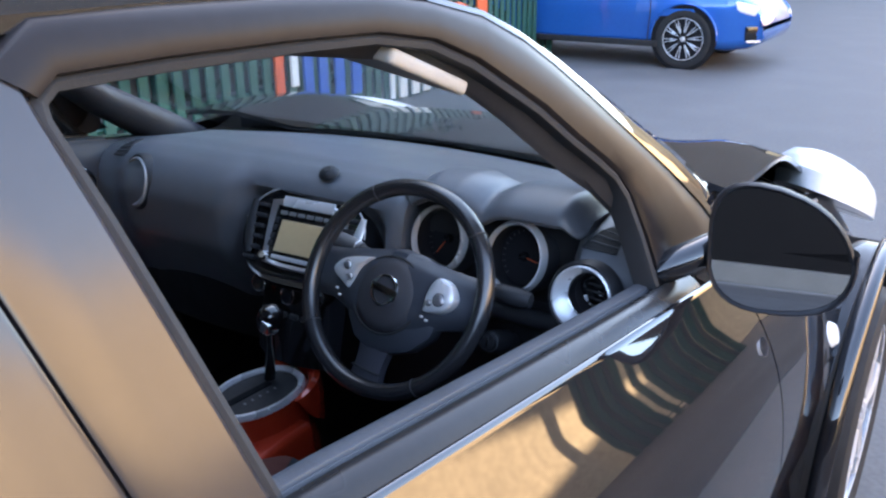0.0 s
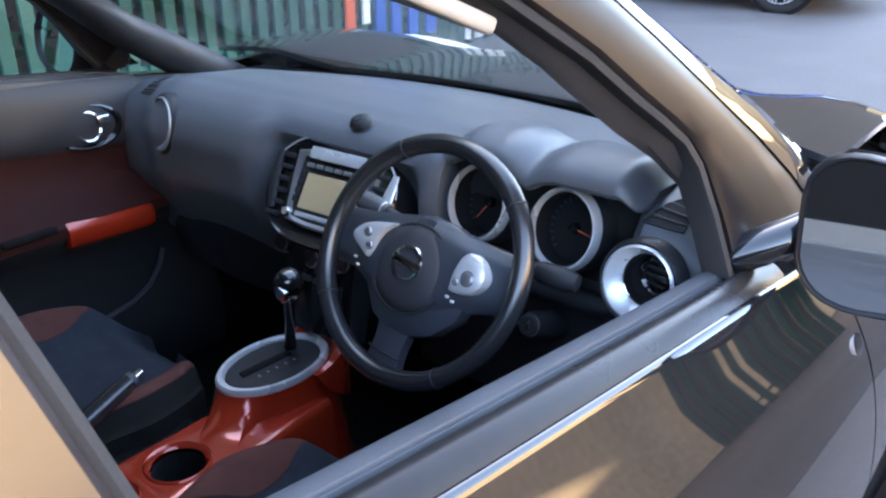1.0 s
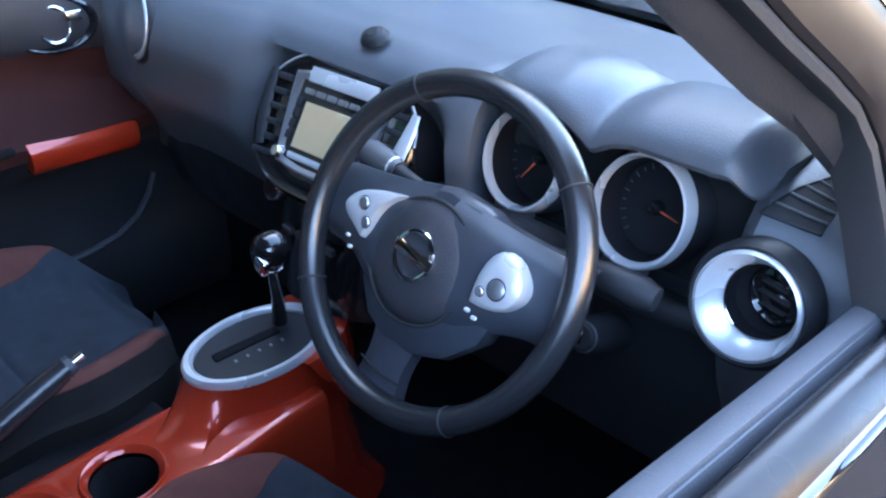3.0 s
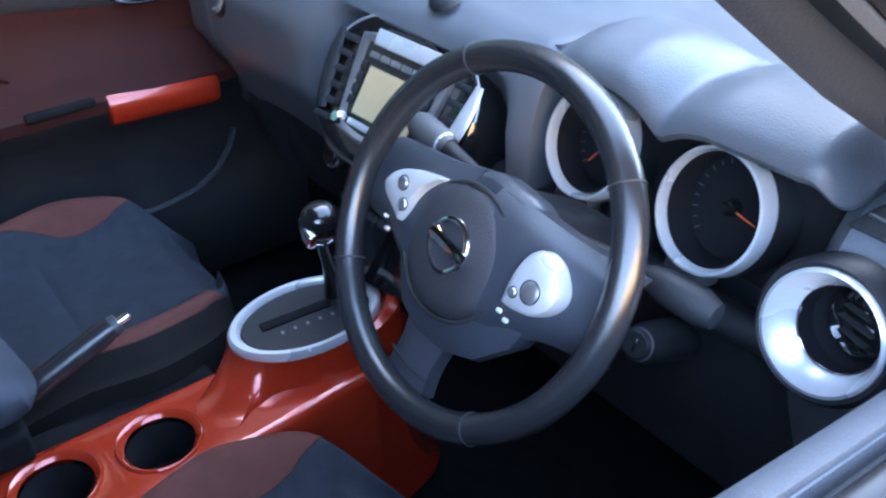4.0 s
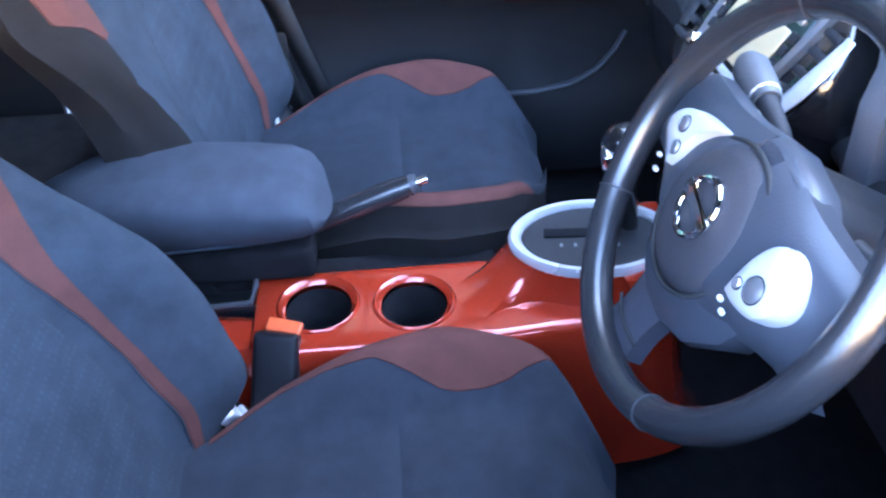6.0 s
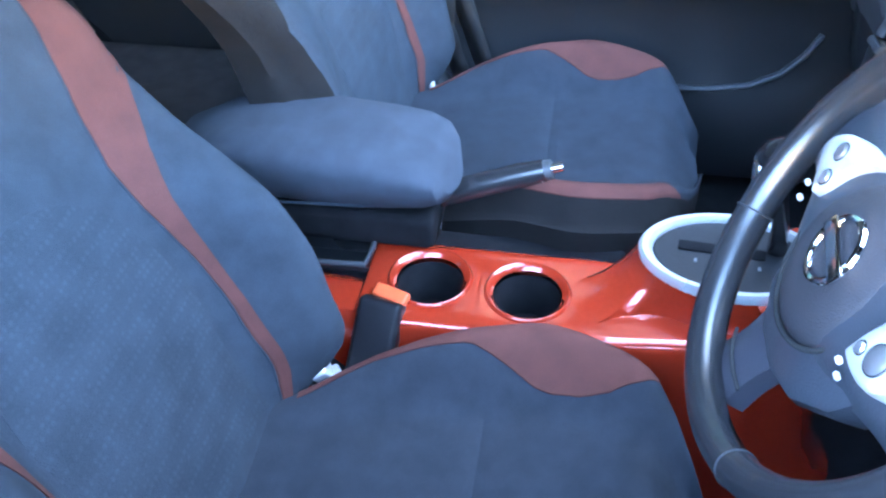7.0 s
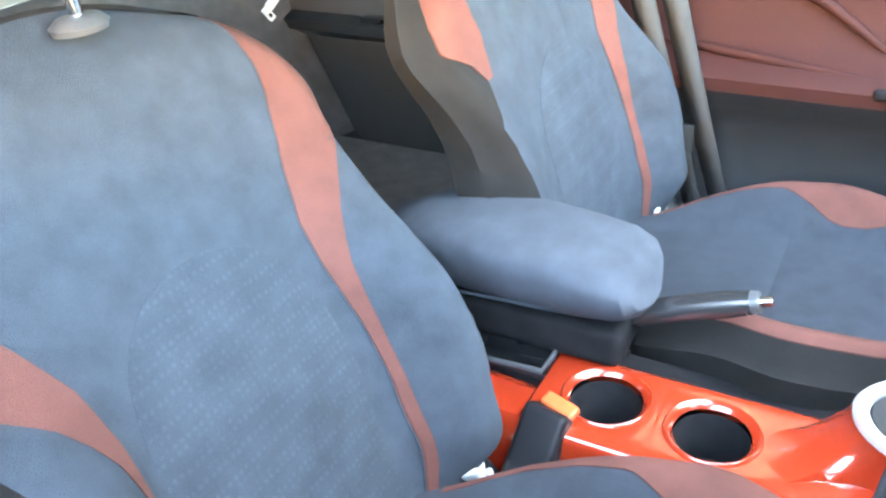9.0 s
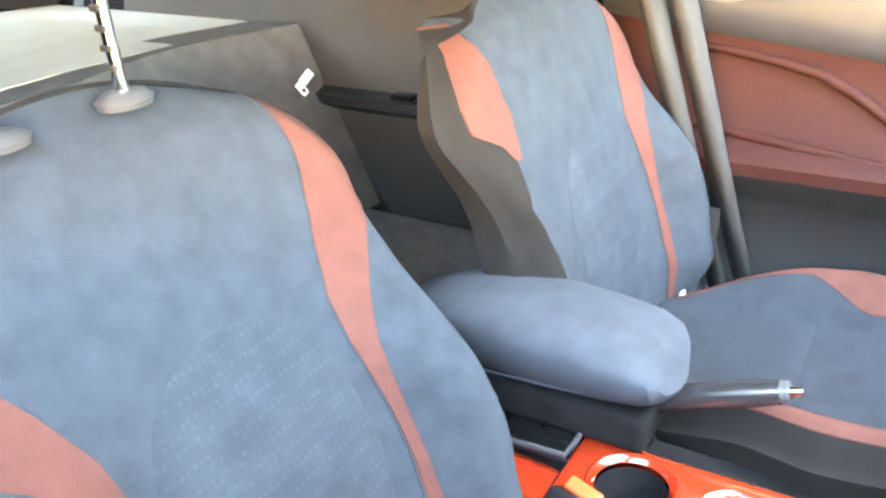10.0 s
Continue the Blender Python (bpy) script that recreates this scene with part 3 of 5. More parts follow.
def hood_h(x):
    """Crest of the hood: a tall hump over one gauge, a notch, and a long lower roll over the other."""
    left = 0.047 * smooth01(0.205, 0.300, x) * smooth01(0.455, 0.345, x)
    right = 0.040 * smooth01(0.36, 0.46, x) * smooth01(0.592, 0.552, x)
    return 1.040 + max(left, right) + 0.45 * min(left, right) - 0.006 * math.exp(-((x - 0.405) / 0.016) ** 2)


hood = []
for i in range(73):
    x = 0.210 + 0.378 * i / 72
    h = hood_h(x)
    e = smooth01(0.210, 0.27, x) * math.sqrt(max(0.0, 1 - max(0.0, (x - 0.543) / 0.0455) ** 2))
    t = 0.012 + 0.034 * e
    f = 0.045 * (1 - e)
    hood.append([Vector((x, 0.43, 1.022)), Vector((x, 0.385, 1.030 + (h - 1.034) * 0.35)), Vector((x, 0.335, 1.034 + (h - 1.034) * 0.82)), Vector((x, 0.29, h - 0.001)), Vector((x, 0.255, h)),
                 Vector((x, 0.228 + f * 0.6, h - 0.006)), Vector((x, 0.207 + f, h - 0.35 * t)), Vector((x, 0.197 + f, h - 0.60 * t)), Vector((x, 0.195 + f, h - 0.80 * t)), Vector((x, 0.200 + f, h - 0.95 * t)),
                 Vector((x, 0.214 + f, h - t)), Vector((x, 0.25, h - t)), Vector((x, 0.29, h - t)), Vector((x, 0.35, h - t)), Vector((x, 0.41, 0.99))])
part("instrument_hood", loft(hood, close_v=True, caps=True), DASH, dash, "double-humped instrument hood")
part("instrument_panel", slab([[Vector((0.228 + 0.350 * i / 12, 0.285 - 0.03 * k, 0.86 + 0.185 * k)) for k in (0, 0.3, 0.6, 1)] for i in range(13)], (0, 0.02, 0)), RUBBER, dash, "matt black instrument panel")
GN = Vector((0.0, -0.95, 0.28))
for gx, gy, gz in ((0.296, 0.222, 0.966), (0.466, 0.203, 0.970)):
    m = facing((gx, gy, gz), GN)
    gauge = part("gauge", spin([(0.058, -0.06), (0.057, -0.010), (0.0545, -0.012), (0.052, -0.05), (0.0, -0.05)], m, 48, 0.90, 1.0), MIRRORSHELL, dash, "round black gauge")
    part("gauge_ring", spin([(0.0645, -0.018), (0.0632, -0.006), (0.0605, 0.0015), (0.0580, 0.002), (0.0560, -0.002), (0.0550, -0.014)], m, 64, 0.90, 1.0), SATIN, gauge, "satin silver ring")
    part("gauge_barrel", spin([(0.0675, -0.060), (0.0662, -0.030), (0.0642, -0.016), (0.0630, -0.018)], m, 64, 0.90, 1.0), PLASTIC, gauge, "dark plastic gauge barrel")
    part("ring_tab", box(m @ Vector((0.012, 0.066, -0.014)), (0.024, 0.020, 0.018), 0.005, 2, m.to_3x3()), SILVER, gauge)
    part("ring_foot", box(m @ Vector((-0.006, -0.066, -0.022)), (0.050, 0.012, 0.024), 0.005, 2, m.to_3x3()), SILLTRIM, gauge)
    part("gauge_face", spin([(0.0515, -0.046), (0.0, -0.046)], m, 36, 0.90, 1.0), MIRRORSHELL, gauge)
    for k in range(21):
        a = radians(225 - 13.5 * k)
        part("dial_mark", box(m @ Vector((0.041 * math.cos(a), 0.046 * math.sin(a), -0.0455)), (0.006 if k % 2 == 0 else 0.004, 0.0010, 0.001), 0, 1, m.to_3x3() @ Matrix.Rotation(a, 3, "Z")), SILLTRIM, gauge)
    tip = (0.029, -0.006) if gx > 0.4 else (-0.02, -0.03)
    part("needle", tube([m @ Vector((0.0, 0.0, -0.040)), m @ Vector((*tip, -0.040))], [0.0014, 0.0007], 6), ORANGE, gauge, "red needle")
    part("needle_hub", spin([(0, -0.034), (0.007, -0.035), (0.009, -0.046)], m, 16), GLOSSBLACK, gauge)
for s in (1, -1):
    m = facing((0.612, 0.166, 0.941) if s > 0 else (-0.508, 0.190, 0.962), (-0.06 if s > 0 else -0.24, -0.97, 0.24)) @ Matrix.Scale(0.80 if s > 0 else 0.86, 4)
    vent = part("side_vent", spin([(0.078, -0.035), (0.077, -0.004), (0.071, 0.004), (0.064, 0.0)], m, 48), PLASTIC, dash, "round black air vent")
    turned = []
    for r, z, o in ((0.067, -0.004, 0.0), (0.066, 0.006, 0.0), (0.062, 0.0085, 0.05), (0.056, 0.005, 0.35), (0.048, -0.003, 0.75), (0.0455, -0.010, 1.0), (0.0450, -0.03, 1.0)):
        turned.append([m @ Vector((0.011 * s * o + r * math.cos(a), 0.009 * o + r * math.sin(a), z)) for a in (2 * math.pi * j / 64 for j in range(64))])
    part("vent_ring", loft(turned, close_v=True), SATIN, vent, "bright satin silver vent ring")
    m = m @ Matrix.Translation((0.011 * s, 0.009, 0))
    part("vent_throat", spin([(0.0452, -0.010), (0.0445, -0.036), (0.0, -0.036)], m, 40), MIRRORSHELL, vent, "dark vent throat")
    part("vent_edge", ring(m @ Matrix.Translation((0, 0, -0.008)), 0.0450, 0.0016, 48, 8), CHROME, vent)
    nozzle = m @ Euler((radians(14), radians(-16 * s), 0)).to_matrix().to_4x4()
    part("vent_nozzle", spin([(0.038, -0.030), (0.036, -0.022), (0.030, -0.019), (0.027, -0.022), (0.024, -0.032), (0.0, -0.033)], nozzle, 36), GLOSSBLACK, vent, "turning black nozzle")
    for k in (-1, 0, 1):
        part("vent_blade", box(nozzle @ Vector((0, k * 0.015, -0.026)), (0.046 if k == 0 else 0.036, 0.0018, 0.008), 0.0006, 1, nozzle.to_3x3()), RUBBER, vent)
    # slatted demister outlet at each end of the pad: a leaf shape, its tip toward the hood
    def leaf(q, w, lift=0.0):
        """Points of the outlet: q from the lower slat to the upper, w from the tip's edge outward."""
        low = Vector((0.583, 0.575)).lerp(Vector((0.617, 0.425)), q)
        far = Vector((0.640, 0.560)).lerp(Vector((0.640, 0.440)), q)
        at = low.lerp(far, w)
        p = dash_pt(at.x, at.y)
        return Vector((s * p.x, p.y - 0.6 * lift, p.z + 0.8 * lift))
    grille = part("demister_grille", slab([[leaf(i / 10, j / 8, 0.0012) for j in range(9)] for i in range(11)], (0, 0.003, -0.004)), RUBBER, dash, "black slatted demister outlet")
    part("grille_edge", tube([leaf(q, 0, 0.0015) for q in (0, 0.25, 0.5, 0.75, 1)] + [leaf(1, w, 0.0015) for w in (0.5, 1.0)], 0.0013, 6), PLASTIC, grille)
    part("grille_edge", tube([leaf(0, w, 0.0015) for w in (0, 0.25, 0.5, 0.75, 1)], 0.0013, 6), PLASTIC, grille)
    for k in range(4):
        part("slat", tube([leaf(0.19 + 0.20 * k, w, 0.002) for w in (0.02, 0.3, 0.6, 1.0)], 0.0016, 6), SILLTRIM, grille)
m = facing((0.024, 0.246, 1.046), (0.0, -0.45, 0.9))
sensor = part("sensor_dome", spin([(0.0, 0.009), (0.010, 0.0085), (0.017, 0.005), (0.021, -0.002)], m, 28, 1.1, 0.95), PLASTIC, dash, "small dark sensor dome")
part("sensor_lens", spin([(0.0, 0.0105), (0.008, 0.0100), (0.010, 0.007)], m, 16), RUBBER, sensor, "dark sensor lens")
part("lower_panel", slab([[Vector((x, 0.235 + 0.03 * k, 0.86 - 0.26 * k)) for k in (0, 0.35, 0.7, 1)] for x in [0.14 + 0.55 * i / 10 for i in range(11)]], (0, 0.02, 0)), PLASTIC, dash, "black lower dash panel")
part("knee_roll", tube([(0.14, 0.235, 0.865), (0.35, 0.222, 0.855), (0.52, 0.225, 0.855), (0.68, 0.245, 0.86)], 0.018, 10), PLASTIC, dash)
glove = part("glovebox", slab([[Vector((x, 0.215 + 0.05 * k + 0.02 * ((x + 0.40) / 0.24) ** 2, 0.84 - 0.24 * k)) for k in (0, 0.3, 0.7, 1)] for x in [-0.64 + 0.48 * i / 12 for i in range(13)]], (0, 0.02, 0)), PLASTIC, dash, "black glovebox lid")
part("glovebox_handle", box((-0.40, 0.216, 0.80), (0.11, 0.012, 0.028), 0.005, 2), GLOSSBLACK, glove)
m = facing((0.446, 0.160, 0.822), (0.05, -0.9, 0.4))
start = part("ignition_barrel", spin([(0.0, 0.006), (0.013, 0.006), (0.016, 0.003), (0.018, -0.010), (0.022, -0.016), (0.024, -0.09)], m, 28), PLASTIC, dash, "round dark ignition barrel")
part("barrel_ring", ring(m, 0.0165, 0.0018, 32, 8), SILLTRIM, start)
part("key_slot", box(m @ Vector((0, 0, 0.0065)), (0.004, 0.016, 0.003), 0.001, 1, m.to_3x3()), GLOSSBLACK, start)


# ---- steering wheel ----
TILT = radians(28.6)
WN = Vector((0, -math.cos(TILT), math.sin(TILT)))
WM = facing((0.345, 0, 0.96), WN)
steering = thing("steering_wheel", "black leather three-spoke steering wheel with silver button pods", "steering wheel")
RM = WM @ Matrix.Translation((0.001, 0.003, -0.024))
part("rim", ring(RM, 0.1680, 0.0142, 96, 18, 1.0, 1.0, 1.12), LEATHER, steering, "stitched black leather rim")
for deg in (40, 118, 212, 302):
    a = radians(deg)
    q = RM @ Matrix.Translation((0.1680 * math.cos(a), 0.1680 * math.sin(a), 0)) @ Euler((radians(90), 0, a)).to_matrix().to_4x4()
    part("rim_seam", ring(q, 0.0146, 0.0008, 28, 6, 1.0, 1.10), SEAM, steering, "fine leather seam")
for s in (1, -1):
    rows = []
    for i in range(13):
        k = i / 12
        x = s * (0.015 + 0.145 * k)
        top = 0.066 - 0.030 * k + 0.012 * k * k
        low = -0.066 + 0.026 * smooth01(0.1, 0.8, k) + 0.004 * k
        rows.append([WM @ Vector((x, low + (top - low) * v, -0.010 - 0.020 * smooth01(0.25, 1, k) - 0.018 * (2 * v - 1) ** 4)) for v in [j / 10 for j in range(11)]])
    part("side_spoke", slab(rows, WN * -0.022), SPOKE, steering, "smooth dark spoke")
house = [(-0.080, 0.040), (-0.045, 0.062), (0.0, 0.070), (0.045, 0.064), (0.080, 0.046), (0.098, 0.020), (0.102, -0.020), (0.088, -0.062), (0.056, -0.092), (0.020, -0.104), (-0.020, -0.106), (-0.055, -0.090), (-0.078, -0.058), (-0.088, -0.020), (-0.088, 0.012)]
part("airbag_housing", loft([[WM @ Vector((x * g, y * g, z)) for x, y in house] for g, z in ((0.97, -0.060), (1.0, -0.040), (0.98, -0.030), (0.90, -0.024), (0.5, -0.020))], close_v=True, caps=True), SPOKE, steering, "dark airbag housing")
LA = radians(263)
along_leg, across_leg = Vector((math.cos(LA), math.sin(LA), 0)), Vector((-math.sin(LA), math.cos(LA), 0))
leg = []
for i in range(9):
    k = i / 8
    leg.append([WM @ (along_leg * (0.078 + 0.080 * k) + across_leg * v * (0.036 - 0.010 * math.sin(math.pi * k * 0.8)) + Vector((0, 0, -0.026 - 0.006 * k - 0.006 * v * v))) for v in (-1, -0.7, -0.3, 0, 0.3, 0.7, 1)])
part("lower_spoke", slab(leg, WN * -0.018), GREYLEG, steering, "grey lower spoke insert")
seam = [WM @ (along_leg * 0.138 + across_leg * v * 0.030 + Vector((0, 0, -0.0285 - 0.006 * v * v))) for v in (-1, -0.5, 0, 0.5, 1)]
part("spoke_seam", tube(seam, 0.0016, 6), RUBBER, steering)
part("airbag_cover", spin([(0.0, -0.003), (0.03, -0.004), (0.048, -0.008), (0.058, -0.014), (0.062, -0.024), (0.063, -0.06)], WM @ Matrix.Translation((-0.002, -0.011, 0)), 48, 1.04, 1.02), AIRBAG, steering, "soft matt airbag cover")
part("cover_groove", ring(WM @ Matrix.Translation((-0.002, -0.011, -0.016)), 0.0625, 0.0022, 56, 8, 1.04, 1.02), RUBBER, steering)
part("badge", ring(WM @ Matrix.Translation((0.001, -0.005, -0.001)), 0.0240, 0.0030, 40, 8, 0.95, 1.0), CHROME, steering, "round chrome badge")
part("badge_bar", box(WM @ Vector((0.002, -0.004, 0.0005)), (0.054, 0.0120, 0.005), 0.002, 2, WM.to_3x3() @ Matrix.Rotation(radians(-10), 3, "Z")), CHROME, steering, "chrome bar across the badge")
PODS = {1: [(0.075, -0.022), (0.074, -0.020), (0.074, 0.003), (0.079, 0.022), (0.087, 0.034), (0.097, 0.037), (0.113, 0.031), (0.126, 0.014), (0.126, -0.001), (0.112, -0.017), (0.092, -0.022)],
        -1: [(-0.115, 0.014), (-0.099, 0.031), (-0.075, 0.039), (-0.042, 0.044), (-0.040, 0.043), (-0.055, 0.030), (-0.064, 0.014), (-0.069, -0.003), (-0.076, -0.015), (-0.078, -0.015), (-0.091, -0.007), (-0.110, 0.003)]}
for s, pts in PODS.items():
    for _ in range(2):
        pts = [q for a, b in zip(pts, pts[1:] + pts[:1]) for q in ((0.75 * a[0] + 0.25 * b[0], 0.75 * a[1] + 0.25 * b[1]), (0.25 * a[0] + 0.75 * b[0], 0.25 * a[1] + 0.75 * b[1]))]
    c = Vector((sum(p[0] for p in pts) / len(pts), sum(p[1] for p in pts) / len(pts), 0))
    tip = -0.006 if s > 0 else -0.004
    rows = [[WM @ (c + (Vector((x, y, 0)) - c) * g + Vector((0, 0, z))) for x, y in pts] for g, z in ((1.0, -0.034), (1.0, -0.012), (0.95, tip - 0.001), (0.80, tip + 0.002), (0.4, tip + 0.003))]
    pod = part("button_pod", loft(rows, close_v=True, caps=True), SATIN, steering, "silver button pod")
    for bx, by, br in ((0.006, -0.004, 0.010), (-0.010, -0.012, 0.0045)) if s > 0 else ((-0.006, 0.006, 0.007), (0.004, -0.012, 0.006)):
        m = WM @ Matrix.Translation((c.x + bx, c.y + by, tip + 0.003))
        part("button", spin([(0, 0.002), (br * 0.7, 0.0018), (br, 0)], m, 20), SILVER, pod)
        part("button_edge", ring(m, br, 0.0007, 24, 6), PLASTIC, pod)
for bx, by in ((0.074, -0.030), (0.084, -0.034), (-0.100, -0.020), (-0.092, -0.030)):
    part("switch", box(WM @ Vector((bx, by, -0.012)), (0.006, 0.004, 0.004), 0.001, 1, WM.to_3x3()), DIALWHITE, steering)
part("column_shroud", box((0.345, 0.115, 0.905), (0.105, 0.18, 0.095), 0.03, 5, Euler((-TILT, 0, 0)).to_matrix()), PLASTIC, steering, "black plastic column shroud")
wiper = thing("wiper_stalk", "grey plastic wiper stalk on the steering column", "stalk")
part("arm", tube([(0.315, 0.085, 0.950), (0.262, 0.094, 0.962), (0.215, 0.098, 0.968)], [0.008, 0.0095, 0.011], 12), PLASTIC, wiper)
part("grip", tube([(0.222, 0.098, 0.968), (0.205, 0.099, 0.970), (0.172, 0.101, 0.974), (0.160, 0.102, 0.975)], [0.0125, 0.0165, 0.0170, 0.012], 14), SILLTRIM, wiper)
part("collar", ring(facing((0.214, 0.0985, 0.969), (1, -0.06, -0.05)), 0.0125, 0.0025, 20, 6), SATIN, wiper)
for k in range(3):
    part("marking", box((0.236 + 0.016 * k, 0.086, 0.9645 - 0.002 * k), (0.008, 0.002, 0.006), 0.0005, 1), DIALWHITE, wiper)
lights = thing("light_stalk", "black plastic light stalk on the steering column", "stalk")
part("arm", tube([(0.385, 0.10, 0.945), (0.43, 0.112, 0.942), (0.48, 0.118, 0.940)], [0.008, 0.009, 0.0105], 12), PLASTIC, lights)
part("grip", tube([(0.476, 0.118, 0.940), (0.492, 0.119, 0.940), (0.530, 0.121, 0.938), (0.545, 0.122, 0.937)], [0.012, 0.0155, 0.0165, 0.012], 14), PLASTIC, lights)
for k in range(3):
    part("marking", box((0.438 + 0.018 * k, 0.1005, 0.944), (0.009, 0.002, 0.006), 0.0005, 1), DIALWHITE, lights)

# ---- centre stack ----
stack = thing("centre_stack", "gloss black centre stack with a touch screen and rotary knobs", "car radio")
SN = Vector((0.04, -0.84, 0.54))
SM = facing((0.004, 0.176, 0.925), SN)


def pod_ring(hw, hh, z, n=44, top=1.0):
    out = []
    for j in range(n):
        a = 2 * math.pi * j / n
        cx, sy = math.cos(a), math.sin(a)
        x = hw * math.copysign(abs(cx) ** 0.62, cx) * (1 - 0.12 * max(0.0, -sy) - 0.10 * max(0.0, sy) ** 2)
        y = hh * math.copysign(abs(sy) ** 0.80, sy)
        out.append(SM @ Vector((x, y, z)))
    return out


part("fascia", loft([pod_ring(0.154, 0.106, -0.09), pod_ring(0.152, 0.104, -0.004), pod_ring(0.146, 0.098, 0.004), pod_ring(0.138, 0.092, 0.000), pod_ring(0.10, 0.06, -0.003)], close_v=True, caps=True), GLOSSBLACK, stack, "gloss black fascia")
edge = pod_ring(0.149, 0.101, 0.003)
part("fascia_edge", tube(edge[1:22], 0.0016, 6, False), SATIN, stack, "thin silver edge")
frame_rows = []
for g0, z in ((1.0, -0.002), (1.0, 0.007), (0.95, 0.009), (0.86, 0.006), (0.84, -0.002)):
    r = []
    for x, y in ((-0.092, 0.066), (-0.05, 0.074), (0.0, 0.077), (0.05, 0.074), (0.092, 0.066), (0.088, 0.02), (0.080, -0.035), (0.074, -0.062), (0.03, -0.068), (-0.03, -0.068), (-0.074, -0.062), (-0.080, -0.035), (-0.088, 0.02)):
        r.append(SM @ Vector((x * g0, y * g0, z)))
    frame_rows.append(r)
part("screen_frame", loft(frame_rows, close_v=True), SILVER, stack, "satin silver screen surround")
part("screen_panel", box(SM @ Vector((0, 0.002, 0.003)), (0.150, 0.122, 0.004), 0.001, 1, SM.to_3x3()), GLOSSBLACK, stack)
part("screen", box(SM @ Vector((0.002, -0.004, 0.0065)), (0.112, 0.066, 0.003), 0.001, 1, SM.to_3x3()), SCREENSHEEN, stack, "touch screen with its pale reflection painted in")
for k in range(6):
    part("key", box(SM @ Vector((-0.055 + 0.022 * k, 0.043, 0.0065)), (0.017, 0.008, 0.004), 0.0015, 2, SM.to_3x3()), SILVER, stack)
for k in range(4):
    for sx in (-1, 1):
        part("key", box(SM @ Vector((sx * 0.067, 0.026 - 0.016 * k, 0.0065)), (0.010, 0.012, 0.004), 0.0015, 2, SM.to_3x3()), PLASTIC, stack)
part("slot", box(SM @ Vector((0.0, 0.067, 0.0065)), (0.128, 0.022, 0.005), 0.002, 2, SM.to_3x3()), SATIN, stack, "bright disc slot cover")
part("slot", box(SM @ Vector((0.0, -0.048, 0.0065)), (0.110, 0.009, 0.004), 0.002, 2, SM.to_3x3()), SATIN, stack)
for sx in (-1, 1):
    m = SM @ Matrix.Translation((sx * 0.070, -0.050, 0.006))
    part("dial", spin([(0.0, 0.012), (0.007, 0.012), (0.009, 0.008), (0.010, 0.0)], m, 20), CHROME, stack, "small chrome dial")
    for k in range(6):
        part("vent_blade", box(SM @ Vector((sx * 0.112, 0.052 - 0.022 * k, 0.002)), (0.030, 0.009, 0.012), 0.003, 2, SM.to_3x3()), PLASTIC, stack)
    arc = [SM @ Vector((sx * (0.136 - 0.02 * (q / 10) ** 2), 0.06 - 0.011 * q - 0.0, 0.006)) for q in range(11)]
    part("vent_arc", tube(arc, [0.004 + 0.008 * math.sin(math.pi * (0.1 + 0.75 * q / 10)) for q in range(11)], 10, True, 0.4), SATIN if sx > 0 else PLASTIC, stack, "curved silver vent edge" if sx > 0 else "curved black vent edge")
part("lower_column", slab([[Vector((x, 0.155 + 0.035 * (x / 0.11) ** 2 - 0.045 * k, 0.855 - 0.18 * k)) for k in (0, 0.25, 0.5, 0.75, 1)] for x in [-0.11 + 0.22 * i / 10 for i in range(11)]], (0, 0.08, 0)), GLOSSBLACK, stack, "gloss black climate panel")
for kx, kz in ((-0.078, 0.824), (0.0, 0.812), (0.078, 0.824)):
    m = facing((kx, 0.146, kz), (0, -0.95, 0.3))
    knob = part("climate_knob", spin([(0.0, 0.022), (0.014, 0.022), (0.017, 0.018), (0.019, 0.0)], m, 28), GLOSSBLACK, stack, "black climate knob")
    part("knob_ring", ring(m @ Matrix.Translation((0, 0, 0.017)), 0.0165, 0.0022, 32, 8), CHROME, knob, "chrome knob ring")
for k in range(4):
    part("climate_key", box((-0.045 + 0.03 * k, 0.128, 0.775), (0.022, 0.008, 0.010), 0.002, 2), SILLTRIM, stack)

